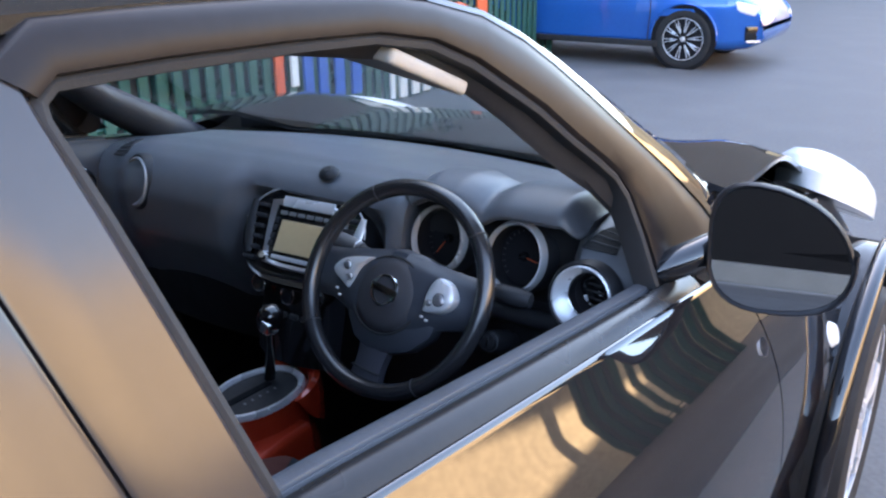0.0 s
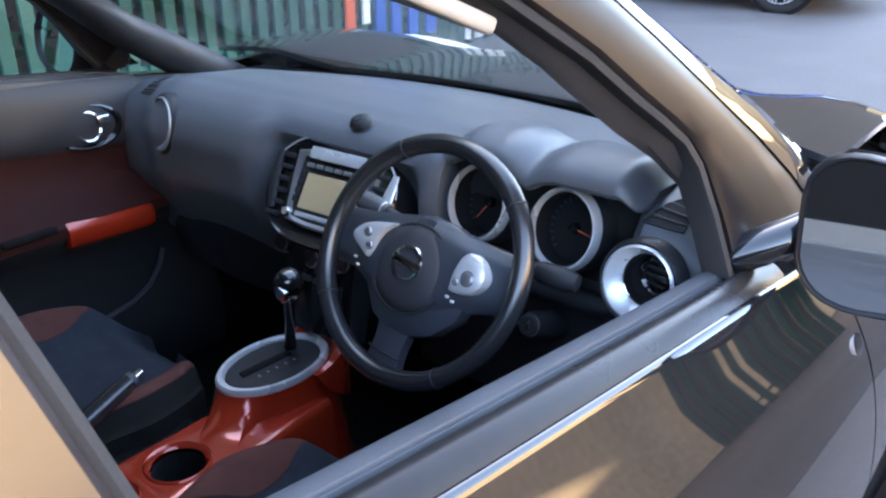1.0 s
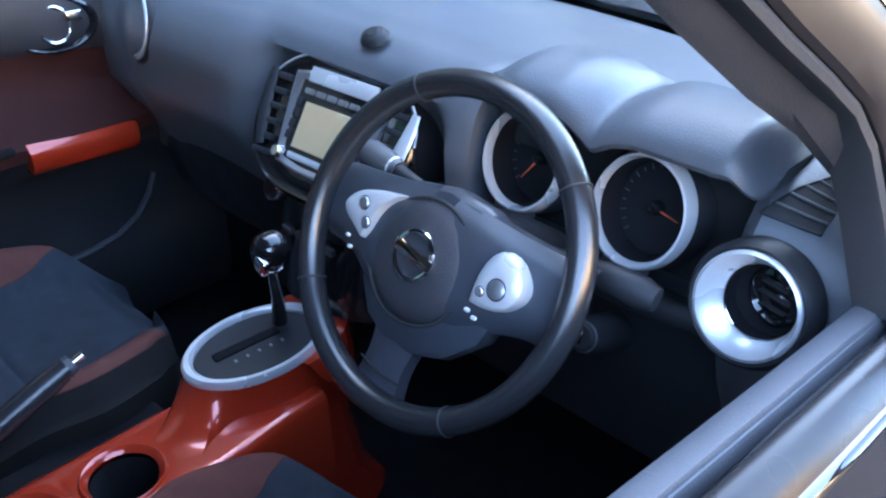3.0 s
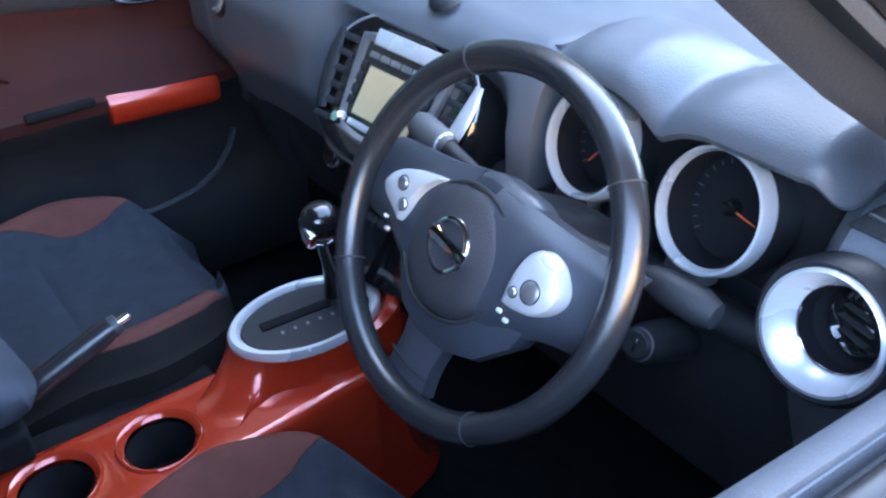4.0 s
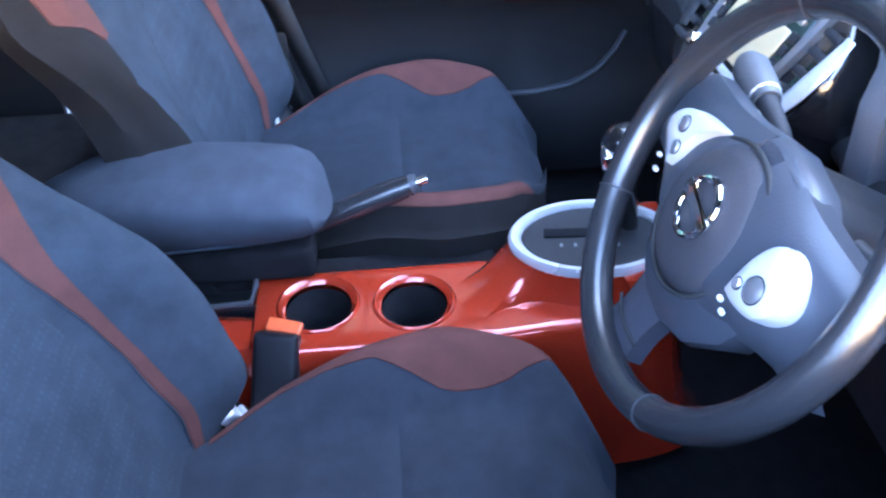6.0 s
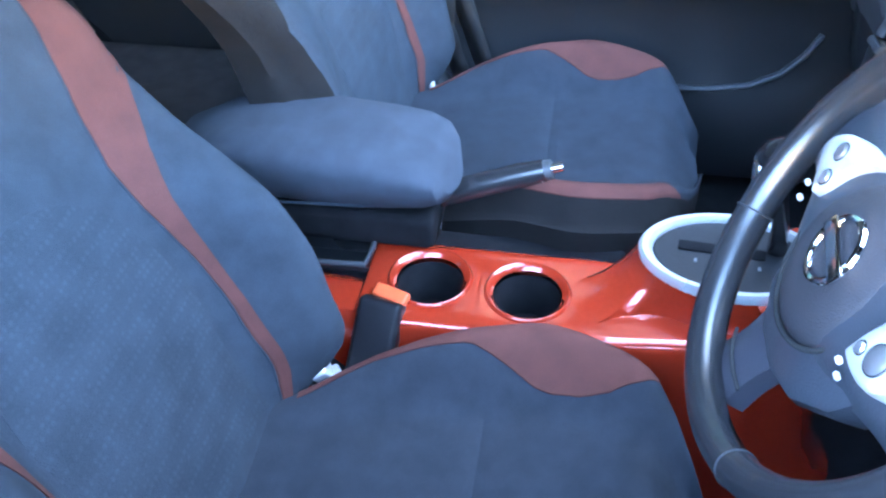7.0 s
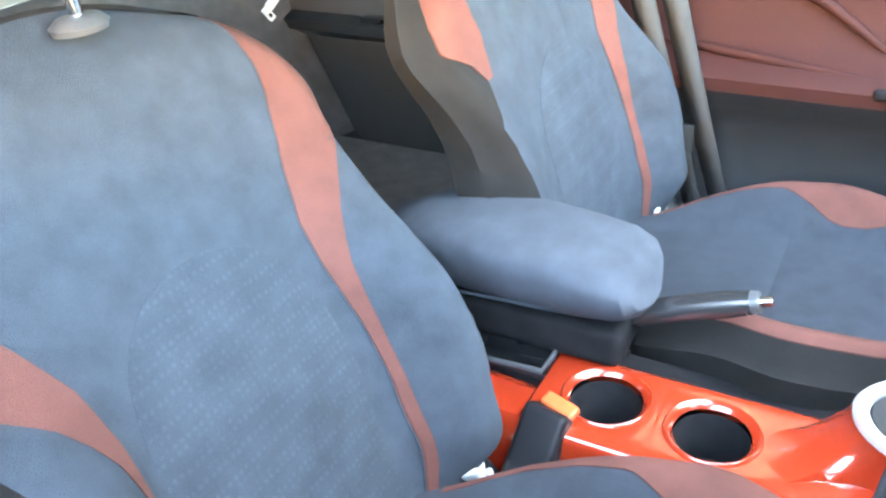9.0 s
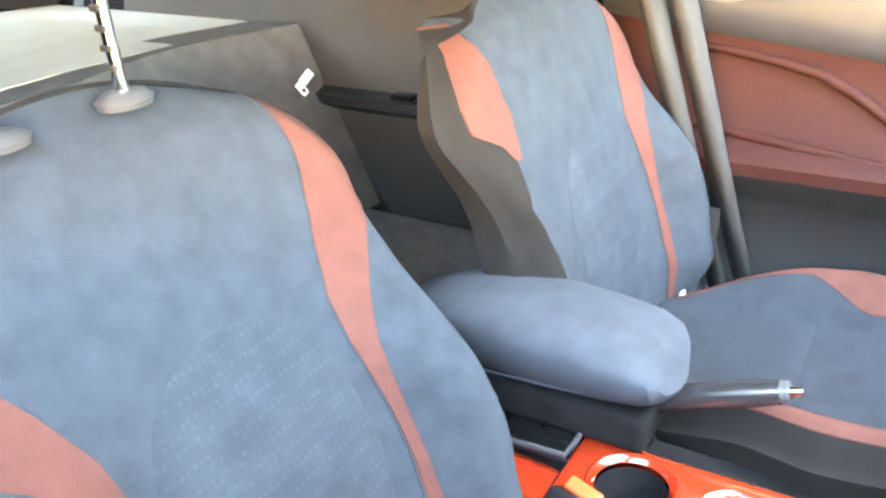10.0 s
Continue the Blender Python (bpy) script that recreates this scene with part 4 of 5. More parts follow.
# ---- centre console ----
console = thing("centre_console", "glossy red centre console with two cup holders and a silver-ringed selector", "console")
CUPS = ((0.036, -0.338, 0.600), (0.044, -0.215, 0.597))
CR = 0.0415
cells = ((-0.022, 0.104, -0.415, -0.2765), (-0.022, 0.104, -0.2765, -0.118))
moulding = bmesh.new()
SIDE = 12
for (x0, x1, y0, y1), (cx, cy, cz) in zip(cells, CUPS):
    border = [(x0 + (x1 - x0) * q / SIDE, y0) for q in range(SIDE)] + [(x1, y0 + (y1 - y0) * q / SIDE) for q in range(SIDE)]
    border += [(x1 - (x1 - x0) * q / SIDE, y1) for q in range(SIDE)] + [(x0, y1 - (y1 - y0) * q / SIDE) for q in range(SIDE)]
    rows = []
    for k, (g, r, z) in enumerate(((0.0, 0, 0.598), (0.25, 0, 0.5988), (0.55, 0, 0.5990), (0.85, 0, 0.5986), (1.0, 0.0125, 0.5985), (1.0, 0.0110, 0.6012), (1.0, 0.0092, 0.6024), (1.0, 0.0072, 0.6014), (1.0, 0.0040, 0.5985), (1.0, 0.0010, 0.5950), (1.0, 0.0, 0.590), (1.0, 0.0, 0.584))):
        row = []
        for bx, by in border:
            d = Vector((bx - cx, by - cy, 0)).normalized()
            out, rim = Vector((bx, by, 0)), Vector((cx, cy, 0)) + d * (CR + (r or 0.0125))
            p = out.lerp(rim, g)
            p.z = z
            row.append(p)
        rows.append(row)
    moulding = join(moulding, loft(rows, close_v=True))
    part("cup_well", spin([(CR + 0.0005, -0.010), (CR - 0.001, -0.016), (CR - 0.004, -0.075), (0.0, -0.076)], Matrix.Translation((cx, cy, 0.598)), 40), CARPET, console, "black cup well")
EDGE = ((0.0, 0.0), (0.004, 0.0006), (0.008, 0.0026), (0.0115, 0.0062), (0.0140, 0.0115), (0.016, 0.035), (0.020, 0.10), (0.023, 0.30))
walls = [(x, y0 + (y1 - y0) * q / SIDE) for (x0, x1, y0, y1) in cells for x in (x0, x1) for q in range(SIDE + 1)]
for sgn, x in ((1, 0.104), (-1, -0.022)):
    line = sorted({round(y, 6) for a, y in walls if a == x})
    apron = [[Vector((x - 0.05 * sgn, y, 0.5975)), *(Vector((x + sgn * (o - 0.010 * q), y, 0.5978 - d)) for o, d in EDGE)] for q, y in ((0, -0.1185), (0.3, -0.08), (0.7, -0.04), (1.0, 0.0), (1.2, 0.06))]
    moulding = join(moulding, loft(apron))
    moulding = join(moulding, loft([[Vector((x + sgn * o, y, 0.598 - d)) for o, d in EDGE] for y in line]))
moulding = join(moulding, loft([[Vector((-0.022 + 0.126 * i / SIDE, -0.415 - 0.6 * o, 0.598 - d)) for o, d in EDGE[:6]] for i in range(SIDE + 1)]))
bmesh.ops.remove_doubles(moulding, verts=moulding.verts, dist=0.0004)
part("cup_moulding", moulding, REDGLOSS, console, "glossy red cup holder moulding")
rear = [[Vector((x, y, z)) for x, z in ((0.030 + 0.004 * k, 0.588), (0.058, 0.592), (0.098, 0.590), (0.108, 0.580), (0.116, 0.53), (0.12, 0.30))] for k, y in enumerate((-0.56, -0.50, -0.45, -0.415))]
part("console_rear", slab(rear, (-0.003, 0, -0.003)), REDGLOSS, console)
tray = [[Vector((x, y, z)) for x, z in ((-0.060, 0.60), (-0.055, 0.604), (-0.048, 0.598), (-0.042, 0.560), (0.020, 0.560), (0.026, 0.596), (0.032, 0.600))] for y in (-0.57, -0.50, -0.44, -0.418)]
part("storage_tray", slab(tray, (0, 0, -0.006)), PLASTIC, console, "black storage tray")
part("tray_lip", tube([(-0.055, -0.50, 0.604), (-0.055, -0.424, 0.606), (0.0, -0.419, 0.608), (0.028, -0.424, 0.602), (0.03, -0.50, 0.600)], 0.004, 8), SILLTRIM, console)
part("console_flank", box((-0.072, -0.26, 0.415), (0.096, 0.34, 0.27), 0.012, 3), CARPET, console, "black plastic console flank")
GM = Matrix.Translation((0.004, 0.0205, 0.651)) @ Euler((radians(3), radians(2), radians(-8))).to_matrix().to_4x4()
neck = []
n = 48
for k in range(9):
    q = k / 8
    r = []
    for j in range(n):
        a = 2 * math.pi * j / n
        e = GM @ Vector((0.0725 * math.cos(a), 0.108 * math.sin(a), -0.004))
        back = smooth01(0.15, 0.8, -math.sin(a))
        f = Vector((0.006 + 0.035 * back + (0.098 - 0.035 * back) * math.copysign(abs(math.cos(a)) ** 0.75, math.cos(a)), 0.03 + 0.190 * math.copysign(abs(math.sin(a)) ** 0.8, math.sin(a)), 0.0))
        low = Vector((f.x, f.y, 0.30 + 0.2993 * back))
        w = q ** (2.0 - 0.85 * back)
        p = Vector((e.x + (f.x - e.x) * w, e.y + (f.y - e.y) * w, 0))
        fall = (1 - back) * smooth01(0.0, 1.0, q) ** 1.6 + back * (1 - (1 - q) ** 1.9)
        drop = (e.z - low.z) * fall
        p.z = e.z - drop
        r.append(p)
    neck.append(r)
part("selector_pedestal", loft(neck, close_v=True), REDGLOSS, console, "glossy red selector pedestal")
part("selector_ring", spin([(1.09, -0.008), (1.10, 0.002), (1.06, 0.0075), (0.98, 0.0075), (0.93, 0.003), (0.92, -0.008)], GM, 72, 0.0665, 0.0985), SATIN, console, "broad silver selector surround")
part("selector_plate", spin([(0.0, 0.003), (0.90, 0.001), (0.94, -0.003)], GM, 56, 0.0665, 0.0985), PLASTIC, console, "dark selector plate")
part("selector_gate", box(GM @ Vector((-0.006, -0.012, 0.0035)), (0.016, 0.100, 0.004), 0.003, 2, GM.to_3x3()), CARPET, console, "black selector slot")
for k in range(5):
    part("gate_mark", box(GM @ Vector((0.018, -0.040 + 0.018 * k, 0.0035)), (0.006, 0.0035, 0.001), 0, 1, GM.to_3x3()), GATEMARK, console)
crescent = []
for i in range(25):
    a = radians(18 + 130 * i / 24)
    g = math.sin(math.pi * i / 24) ** 0.6
    out = Vector((math.cos(a), math.sin(a), 0))
    base = Vector((0.0745 * math.cos(a), 0.110 * math.sin(a), 0))
    crescent.append([GM @ (base + out * o * (0.3 + 0.7 * g) + Vector((0, 0, z * g - 0.004))) for o, z in ((0.0, 0.0), (0.003, 0.010), (0.009, 0.020), (0.018, 0.024), (0.030, 0.016), (0.036, -0.02), (0.036, -0.10))])
part("selector_shoulder", loft(crescent), REDGLOSS, console, "raised glossy red shoulder ahead of the selector")
lever = thing("gear_lever", "black automatic gear lever with a chrome-trimmed knob", "gear lever")
part("shaft", tube([(-0.012, 0.074, 0.650), (0.008, 0.062, 0.715), (0.030, 0.044, 0.775), (0.038, 0.038, 0.795)], [0.012, 0.0095, 0.0095, 0.011], 14), GLOSSBLACK, lever)
m = Matrix.Translation((0.045, 0.034, 0.815)) @ Euler((radians(6), radians(22), 0)).to_matrix().to_4x4()
part("knob", spin([(0.0, 0.030), (0.012, 0.0285), (0.021, 0.020), (0.0245, 0.006), (0.023, -0.010), (0.016, -0.024), (0.011, -0.030)], m, 28, 1.0, 1.1), GLOSSBLACK, lever, "gloss black knob")
part("knob_button", box(m @ Vector((0.012, -0.022, 0.0)), (0.022, 0.012, 0.026), 0.005, 3, m.to_3x3()), CHROME, lever, "chrome release button")
part("knob_collar", ring(m @ Matrix.Translation((0, 0, -0.020)), 0.018, 0.003, 28, 8), CHROME, lever)
handbrake = thing("handbrake", "black handbrake lever with a silver release button", "handbrake")
part("grip", tube([(-0.070, -0.46, 0.600), (-0.071, -0.38, 0.630), (-0.072, -0.30, 0.664), (-0.072, -0.235, 0.690), (-0.072, -0.208, 0.700)], [0.012, 0.015, 0.0165, 0.0165, 0.014], 16), LEATHER, handbrake)
part("grip_cap", tube([(-0.072, -0.214, 0.6975), (-0.072, -0.200, 0.703)], [0.0145, 0.0125], 16), SILLTRIM, handbrake)
part("release_button", tube([(-0.072, -0.200, 0.703), (-0.072, -0.186, 0.708)], [0.0065, 0.006], 12), CHROME, handbrake)
part("gaiter", box((-0.072, -0.42, 0.585), (0.06, 0.16, 0.06), 0.025, 4, Euler((radians(20), 0, 0)).to_matrix()), LEATHER, handbrake, "soft black gaiter")


# ---- seats ----
STRIPE_IN = [(0, 0.61), (0.12, 0.615), (0.2, 0.605), (0.25, 0.597), (0.3, 0.588), (0.38, 0.584), (0.44, 0.579), (0.5, 0.567), (0.58, 0.553), (0.66, 0.575), (0.75, 0.625), (0.83, 0.735), (0.90, 0.82), (0.95, 0.90), (0.985, 0.97)]
CLOTH_EDGE = [(0, 0.90), (0.5, 0.89), (0.62, 0.90), (0.70, 0.93), (0.8, 0.95), (0.9, 0.99), (1, 1.0)]
EDGE_INBOARD = [(0, 0.88), (0.36, 0.88), (0.45, 0.905), (0.55, 0.90), (0.60, 0.84), (0.65, 0.765), (0.70, 0.80), (0.735, 0.90), (0.80, 0.915), (0.95, 0.94), (1, 1.0)]
STRIPE_INBOARD = [(0.655, 0.715), (0.70, 0.665), (0.75, 0.632), (0.80, 0.665), (0.88, 0.73), (0.92, 0.80), (0.985, 0.90)]
STRIPE_OUT = [(0, 0.655), (0.12, 0.65), (0.2, 0.643), (0.25, 0.632), (0.3, 0.622), (0.38, 0.624), (0.44, 0.63), (0.5, 0.645), (0.54, 0.665), (0.58, 0.70), (0.61, 0.745), (0.64, 0.80), (0.67, 0.865), (0.70, 0.93), (0.72, 1.0), (1, 1.0)]


def build_seat(cx, name, label, y0=0.0, puff=0.098, lean=0.262, tuck=0.0, flat_side=0.0):
    seat = thing(name, label, "car seat", "front seats", (cx, y0, 0.25))

    def P(x, y, z):
        return Vector((x, y, z - 0.25))

    def back_pt(u, k, lift=0.0):
        """Front of the backrest: u across (-1..1), k up (0..1)."""
        z = 0.55 + 0.535 * k
        hw = curve_at([(0, 0.200), (0.06, 0.208), (0.12, 0.213), (0.20, 0.222), (0.25, 0.235), (0.30, 0.244), (0.36, 0.245), (0.44, 0.241), (0.5, 0.243), (0.58, 0.257), (0.66, 0.281), (0.71, 0.294), (0.75, 0.297), (0.79, 0.289), (0.83, 0.275), (0.90, 0.248), (0.95, 0.2225), (0.985, 0.185), (1, 0.155)], k)
        base = -0.485 - lean * k + 0.02 * math.sin(math.pi * k)
        fall = 1 - smooth01(0.42, 0.72, k)
        bol = ((flat_side if flat_side and u > 0 else puff) * smooth01(0.50, 0.86, abs(u)) - 0.062 * smooth01(0.86, 1.0, abs(u)) ** 2) * fall * smooth01(-0.1, 0.15, k)
        edge = -0.045 * smooth01(0.80, 1.0, abs(u)) ** 2 * (1 - fall)
        crown = -0.030 * smooth01(0.90, 1.0, k) ** 2
        wrinkle = 0.0022 * noise.noise(Vector((u * 3.1 + cx * 7, k * 9.0, 0.3))) + 0.0012 * noise.noise(Vector((u * 9.0, k * 22.0 + cx, 1.7)))
        return P(u * hw, base + bol + edge + crown + wrinkle + lift, z - 0.030 * u * u * smooth01(0.8, 1, k))

    us = [i / 24 - 1 for i in range(49)]
    rows, shell = [], []
    for i in range(61):
        k = i / 60
        ue = curve_at(CLOTH_EDGE, k) - tuck * smooth01(0.95, 0.75, k)
        ui = curve_at(EDGE_INBOARD, k) if flat_side else ue
        front = [back_pt(u * (ui if u > 0 else ue), k) for u in us]
        deep = (0.125 - 0.045 * k) * (1 - 0.5 * smooth01(0.93, 1.0, k))
        rear = []
        for u in us[::-1]:
            p = back_pt(u * 0.985, k)
            p.y = (-0.485 - lean * k) - deep + 0.035 * u * u
            rear.append(p)
        rows.append(front)
        side = [back_pt(ui + (1 - ui) * q, k) for q in (0.25, 0.5, 0.75, 1.0)]
        other = [back_pt(-ue - (1 - ue) * q, k) for q in (1.0, 0.75, 0.5, 0.25)]
        shell.append([front[-1]] + side + [side[-1].lerp(rear[0], 0.5)] + rear + [rear[-1].lerp(other[0], 0.5)] + other + [front[0]])
    back = part("backrest", loft(rows), FABRIC, seat, "charcoal fabric backrest with side bolsters")
    cap = [rows[-1], [(p + q) / 2 + Vector((0, 0, 0.004)) for p, q in zip(rows[-1], shell[-1][6:55][::-1])], shell[-1][6:55][::-1]]
    part("back_shell", join(loft(shell), loft(cap)), BLACKFAB, back, "dark cloth back and sides")
    centre = []
    for i in range(45):
        k = 0.03 + 0.599 * (1 - (1 - i / 44) ** 1.6)
        w = 0.50 * math.sqrt(max(0.0004, 1 - (max(0.0, k - 0.40) / 0.23) ** 2))
        centre.append([back_pt(-w + 2 * w * j / 20, k, 0.0007 + 0.0005 * math.sin(k * 190) * smooth01(0.5, 0.3, k)) for j in range(21)])
    part("centre_panel", slab(centre, (0, -0.006, 0)), MESHFAB, back, "perforated blue-grey centre panel")
    for s in (1, -1):
        st, line = [], []
        inboard = flat_side and s > 0
        k0 = 0.655 if inboard else 0.01
        for i in range(49):
            k = k0 + (0.985 - k0) * i / 48
            a = curve_at(STRIPE_INBOARD if inboard else STRIPE_IN, k)
            line.append(back_pt(s * (a - 0.003), k, 0.0004))
            b = curve_at(EDGE_INBOARD, k) + 0.004 if inboard else min(curve_at(STRIPE_OUT, k), curve_at(CLOTH_EDGE, k) - tuck * smooth01(0.95, 0.75, k) + 0.004)
            st.append([back_pt(s * (a + (b - a) * j / 6), k, 0.0026) for j in range(7)])
        part("backrest_stripe", slab(st, (0, -0.008, 0)), REDFAB, back, "curved red fabric stripe")
        part("stitching", tube(line, 0.0012, 5), FABRIC, back)

    def cush_pt(u, k, lift=0.0):
        """Top of the cushion: u across, k forward."""
        y = -0.50 + 0.49 * k
        hw = curve_at([(0, 0.132), (0.03, 0.141), (0.1, 0.162), (0.17, 0.186), (0.25, 0.206), (0.35, 0.220), (0.45, 0.232), (0.55, 0.244), (0.61, 0.251), (0.66, 0.251), (0.72, 0.245), (0.82, 0.228), (0.89, 0.202), (0.94, 0.168), (0.975, 0.125), (1, 0.060)], k)
        rise = 0.1 + 0.9 * smooth01(0, 0.5, k)
        z = 0.562 + 0.022 * k - 0.012 * (1 - rise) + 0.056 * rise * smooth01(0.48, 0.84, abs(u)) * (1 - 0.4 * smooth01(0.6, 1.0, k)) - 0.046 * smooth01(0.82, 1.0, abs(u)) ** 1.7 - 0.055 * smooth01(0.84, 1.0, k) ** 1.5
        z += 0.0022 * noise.noise(Vector((u * 3.0 + cx, k * 5.0, 2.2)))
        groove = 0.004 * math.exp(-((k - 0.52) / 0.012) ** 2) * smooth01(0.62, 0.5, abs(u))
        return P(u * hw, y, z + lift - groove)

    rows, skirt = [], []
    for i in range(49):
        k = i / 48
        rows.append([cush_pt(u * 0.89, k) for u in us])
        edge = [cush_pt(0.89 + 0.11 * q, k) for q in (0.0, 0.3, 0.6, 0.85, 1.0)]
        other = [cush_pt(-0.89 - 0.11 * q, k) for q in (1.0, 0.85, 0.6, 0.3, 0.0)]
        low = [Vector((p.x * 0.985, p.y, 0.20)) for p in (edge[-1], other[0])]
        skirt.append(edge + [edge[-1].lerp(low[0], 0.5)] + low + [low[1].lerp(other[0], 0.5)] + other)
    cushion = part("cushion", loft(rows), SHADEDFAB, seat, "charcoal fabric seat cushion, darkened for the shade on it")
    nose = [skirt[-1][0]] + [cush_pt(0.89 - 0.0742 * q, 1.0) for q in range(1, 24)] + [skirt[-1][-1]]
    part("cushion_skirt", join(loft(skirt), loft([nose, [Vector((p.x, p.y - 0.01, 0.20)) for p in nose]])), BLACKFAB, cushion, "black cloth sides")
    for s in (1, -1):
        st = []
        for i in range(41):
            k = 0.08 + 0.835 * i / 40
            a = curve_at([(0.08, 0.80), (0.24, 0.82), (0.35, 0.81), (0.47, 0.785), (0.56, 0.69), (0.62, 0.62), (0.66, 0.60), (0.73, 0.615), (0.79, 0.66), (0.86, 0.76), (0.905, 0.87), (0.915, 0.885)], k)
            st.append([cush_pt(s * (a + (0.892 - a) * j / 8), k, 0.0016) for j in range(9)])
        part("cushion_stripe", slab(st, (0, 0, -0.008)), REDFAB, cushion, "curved red fabric panel")
    part("seat_base", box(P(0, -0.26, 0.34), (0.44, 0.42, 0.16), 0.03), CARPET, seat, "black seat base")
    for s in (1, -1):
        part("recliner_cover", tube([P(s * 0.235, -0.42, 0.45), P(s * 0.25, -0.50, 0.52), P(s * 0.245, -0.56, 0.60)], [0.03, 0.04, 0.03], 12, True, 1.0), PLASTIC, seat, "black plastic recliner cover")
    return seat


driver_seat = build_seat(0.345, "driver_seat", "charcoal fabric driver's seat with red stripes, head restraint removed")
passenger_seat = build_seat(-0.345, "passenger_seat", "charcoal fabric passenger seat with red stripes", 0.03, 0.078, 0.195, -0.07, 0.02)
for px in (0.294, 0.420):
    post = thing("headrest_post" if px < 0.3 else "headrest_guide", "notched chrome headrest post standing in the seat top" if px < 0.3 else "round black headrest socket in the seat top", "headrest post", "", (px, -0.742, 1.075))
    part("socket", spin([(0.0, 0.008), (0.010, 0.008), (0.018, 0.006), (0.024, 0.0), (0.022, -0.006)], Matrix(), 24, 1.2, 0.9), SILLTRIM, post, "grey plastic socket collar")
    if px < 0.3:
        part("rod", tube([(0, 0, 0.0), (0, -0.004, 0.05), (0, -0.008, 0.115)], 0.0065, 12), CHROME, post, "bright chrome rod")
        for k in range(5):
            part("notch", box((0.006, -0.002 - 0.0015 * k, 0.028 + 0.017 * k), (0.004, 0.012, 0.006), 0.001, 1), RUBBER, post)

# ---- armrest, belts ----
armrest = thing("armrest", "grey-blue fabric folding armrest beside the driver's seat", "armrest")
arm = []
for y, xc, hw, zt, zb in ((-0.70, -0.085, 0.03, 0.690, 0.650), (-0.68, -0.085, 0.058, 0.712, 0.635), (-0.62, -0.080, 0.076, 0.738, 0.628), (-0.55, -0.074, 0.082, 0.752, 0.628), (-0.47, -0.066, 0.084, 0.757, 0.632), (-0.40, -0.062, 0.084, 0.753, 0.640),
                          (-0.355, -0.060, 0.082, 0.746, 0.648), (-0.333, -0.060, 0.076, 0.735, 0.658), (-0.322, -0.060, 0.060, 0.718, 0.672)):
    zb += 0.014
    zc, hh = (zt + zb) / 2, (zt - zb) / 2
    row = []
    for j in range(28):
        a = 2 * math.pi * j / 28
        cx, sy = math.cos(a), math.sin(a)
        row.append(Vector((xc + (hw - 0.030 * smooth01(0.3, -0.9, sy)) * math.copysign(abs(cx) ** 0.55, cx), y - 0.010 * sy, zc + hh * math.copysign(abs(sy) ** 0.6, sy) + 0.001 * noise.noise(Vector((cx * 2, y * 20, sy))))))
    arm.append(row)
part("pad", loft(arm, close_v=True, caps=True), ARMFAB, armrest, "padded grey-blue fabric")
# dark box added below the pad, in place of the shade there
part("under_shade", box((-0.064, -0.490, 0.628), (0.112, 0.30, 0.050), 0.012, 3), CARPET, armrest, "dark box added for the shade under the armrest")
part("hinge", box((-0.02, -0.60, 0.60), (0.14, 0.14, 0.08), 0.02, 3), PLASTIC, armrest)
part("seam", tube([(0.002, -0.66, 0.668), (0.004, -0.55, 0.672), (0.006, -0.42, 0.680), (0.004, -0.345, 0.690)], 0.002, 6), FABRIC, armrest)

buckle = thing("belt_buckle", "black belt buckle with an orange release button beside the driver's seat", "belt buckle")
BT = Euler((0, radians(22), radians(-20))).to_matrix()
part("housing", box((0.130, -0.392, 0.560), (0.026, 0.056, 0.125), 0.008, 3, Euler((0, radians(-36), radians(-12))).to_matrix()), MIRRORSHELL, buckle)
part("release", box((0.084, -0.377, 0.609), (0.018, 0.046, 0.010), 0.004, 3, BT), ORANGE, buckle, "orange release button")
part("stem", tube([(0.155, -0.395, 0.52), (0.160, -0.40, 0.46), (0.160, -0.41, 0.40)], 0.012, 8), MIRRORSHELL, buckle)
for bx, by, bz, nm in ((-0.512, -0.462, 0.560, "outer"), (0.172, -0.447, 0.548, "inner")):
    fit = thing("belt_anchor", "pale metal belt anchor at the base of the seat back", "belt anchor", "belt anchors", (bx, by, bz))
    part("tongue", box((0, 0, 0.012), (0.026, 0.022, 0.030), 0.005, 3, Euler((radians(25), radians(20), radians(30))).to_matrix()), SATIN, fit, "pale metal tongue")
    part("webbing", slab([[Vector((x, -0.004 * k, -0.014 * k)) for x in (-0.020, 0, 0.020)] for k in range(6)], (0, 0.002, 0)), RUBBER, fit, "black webbing")
    part("bracket", tube([(-0.018, 0.012, -0.002), (0.012, 0.03, 0.004), (0.036, 0.035, -0.006)], [0.005, 0.006, 0.005], 8), SATIN, fit)
belt_p = thing("seat_belt", "dark grey belt webbing hanging down the passenger door pillar", "seat belt")
for dy, x0 in ((-0.004, -0.602), (0.046, -0.606)):
    rows = []
    for i in range(25):
        z = 1.36 - 0.90 * i / 24
        yc = -0.545 + dy + 0.31 * (1.015 - z)
        rows.append([Vector((x0 + 0.004 * math.sin(9 * z + 40 * dy) - 0.10 * max(0.0, z - 1.05) + 0.5 * w * math.sin(4 * z) + 0.009 * (1 - (w / 0.02) ** 2), yc + w, z)) for w in (-0.020, -0.016, -0.011, -0.005, 0.0, 0.005, 0.011, 0.016, 0.020)])
    part("strap", slab(rows, (-0.003, 0, 0)), WEBBING, belt_p, "grey woven strap")
part("stitch_tag", box((-0.598, -0.42, 0.655), (0.004, 0.03, 0.05), 0.001, 1), RUBBER, belt_p)

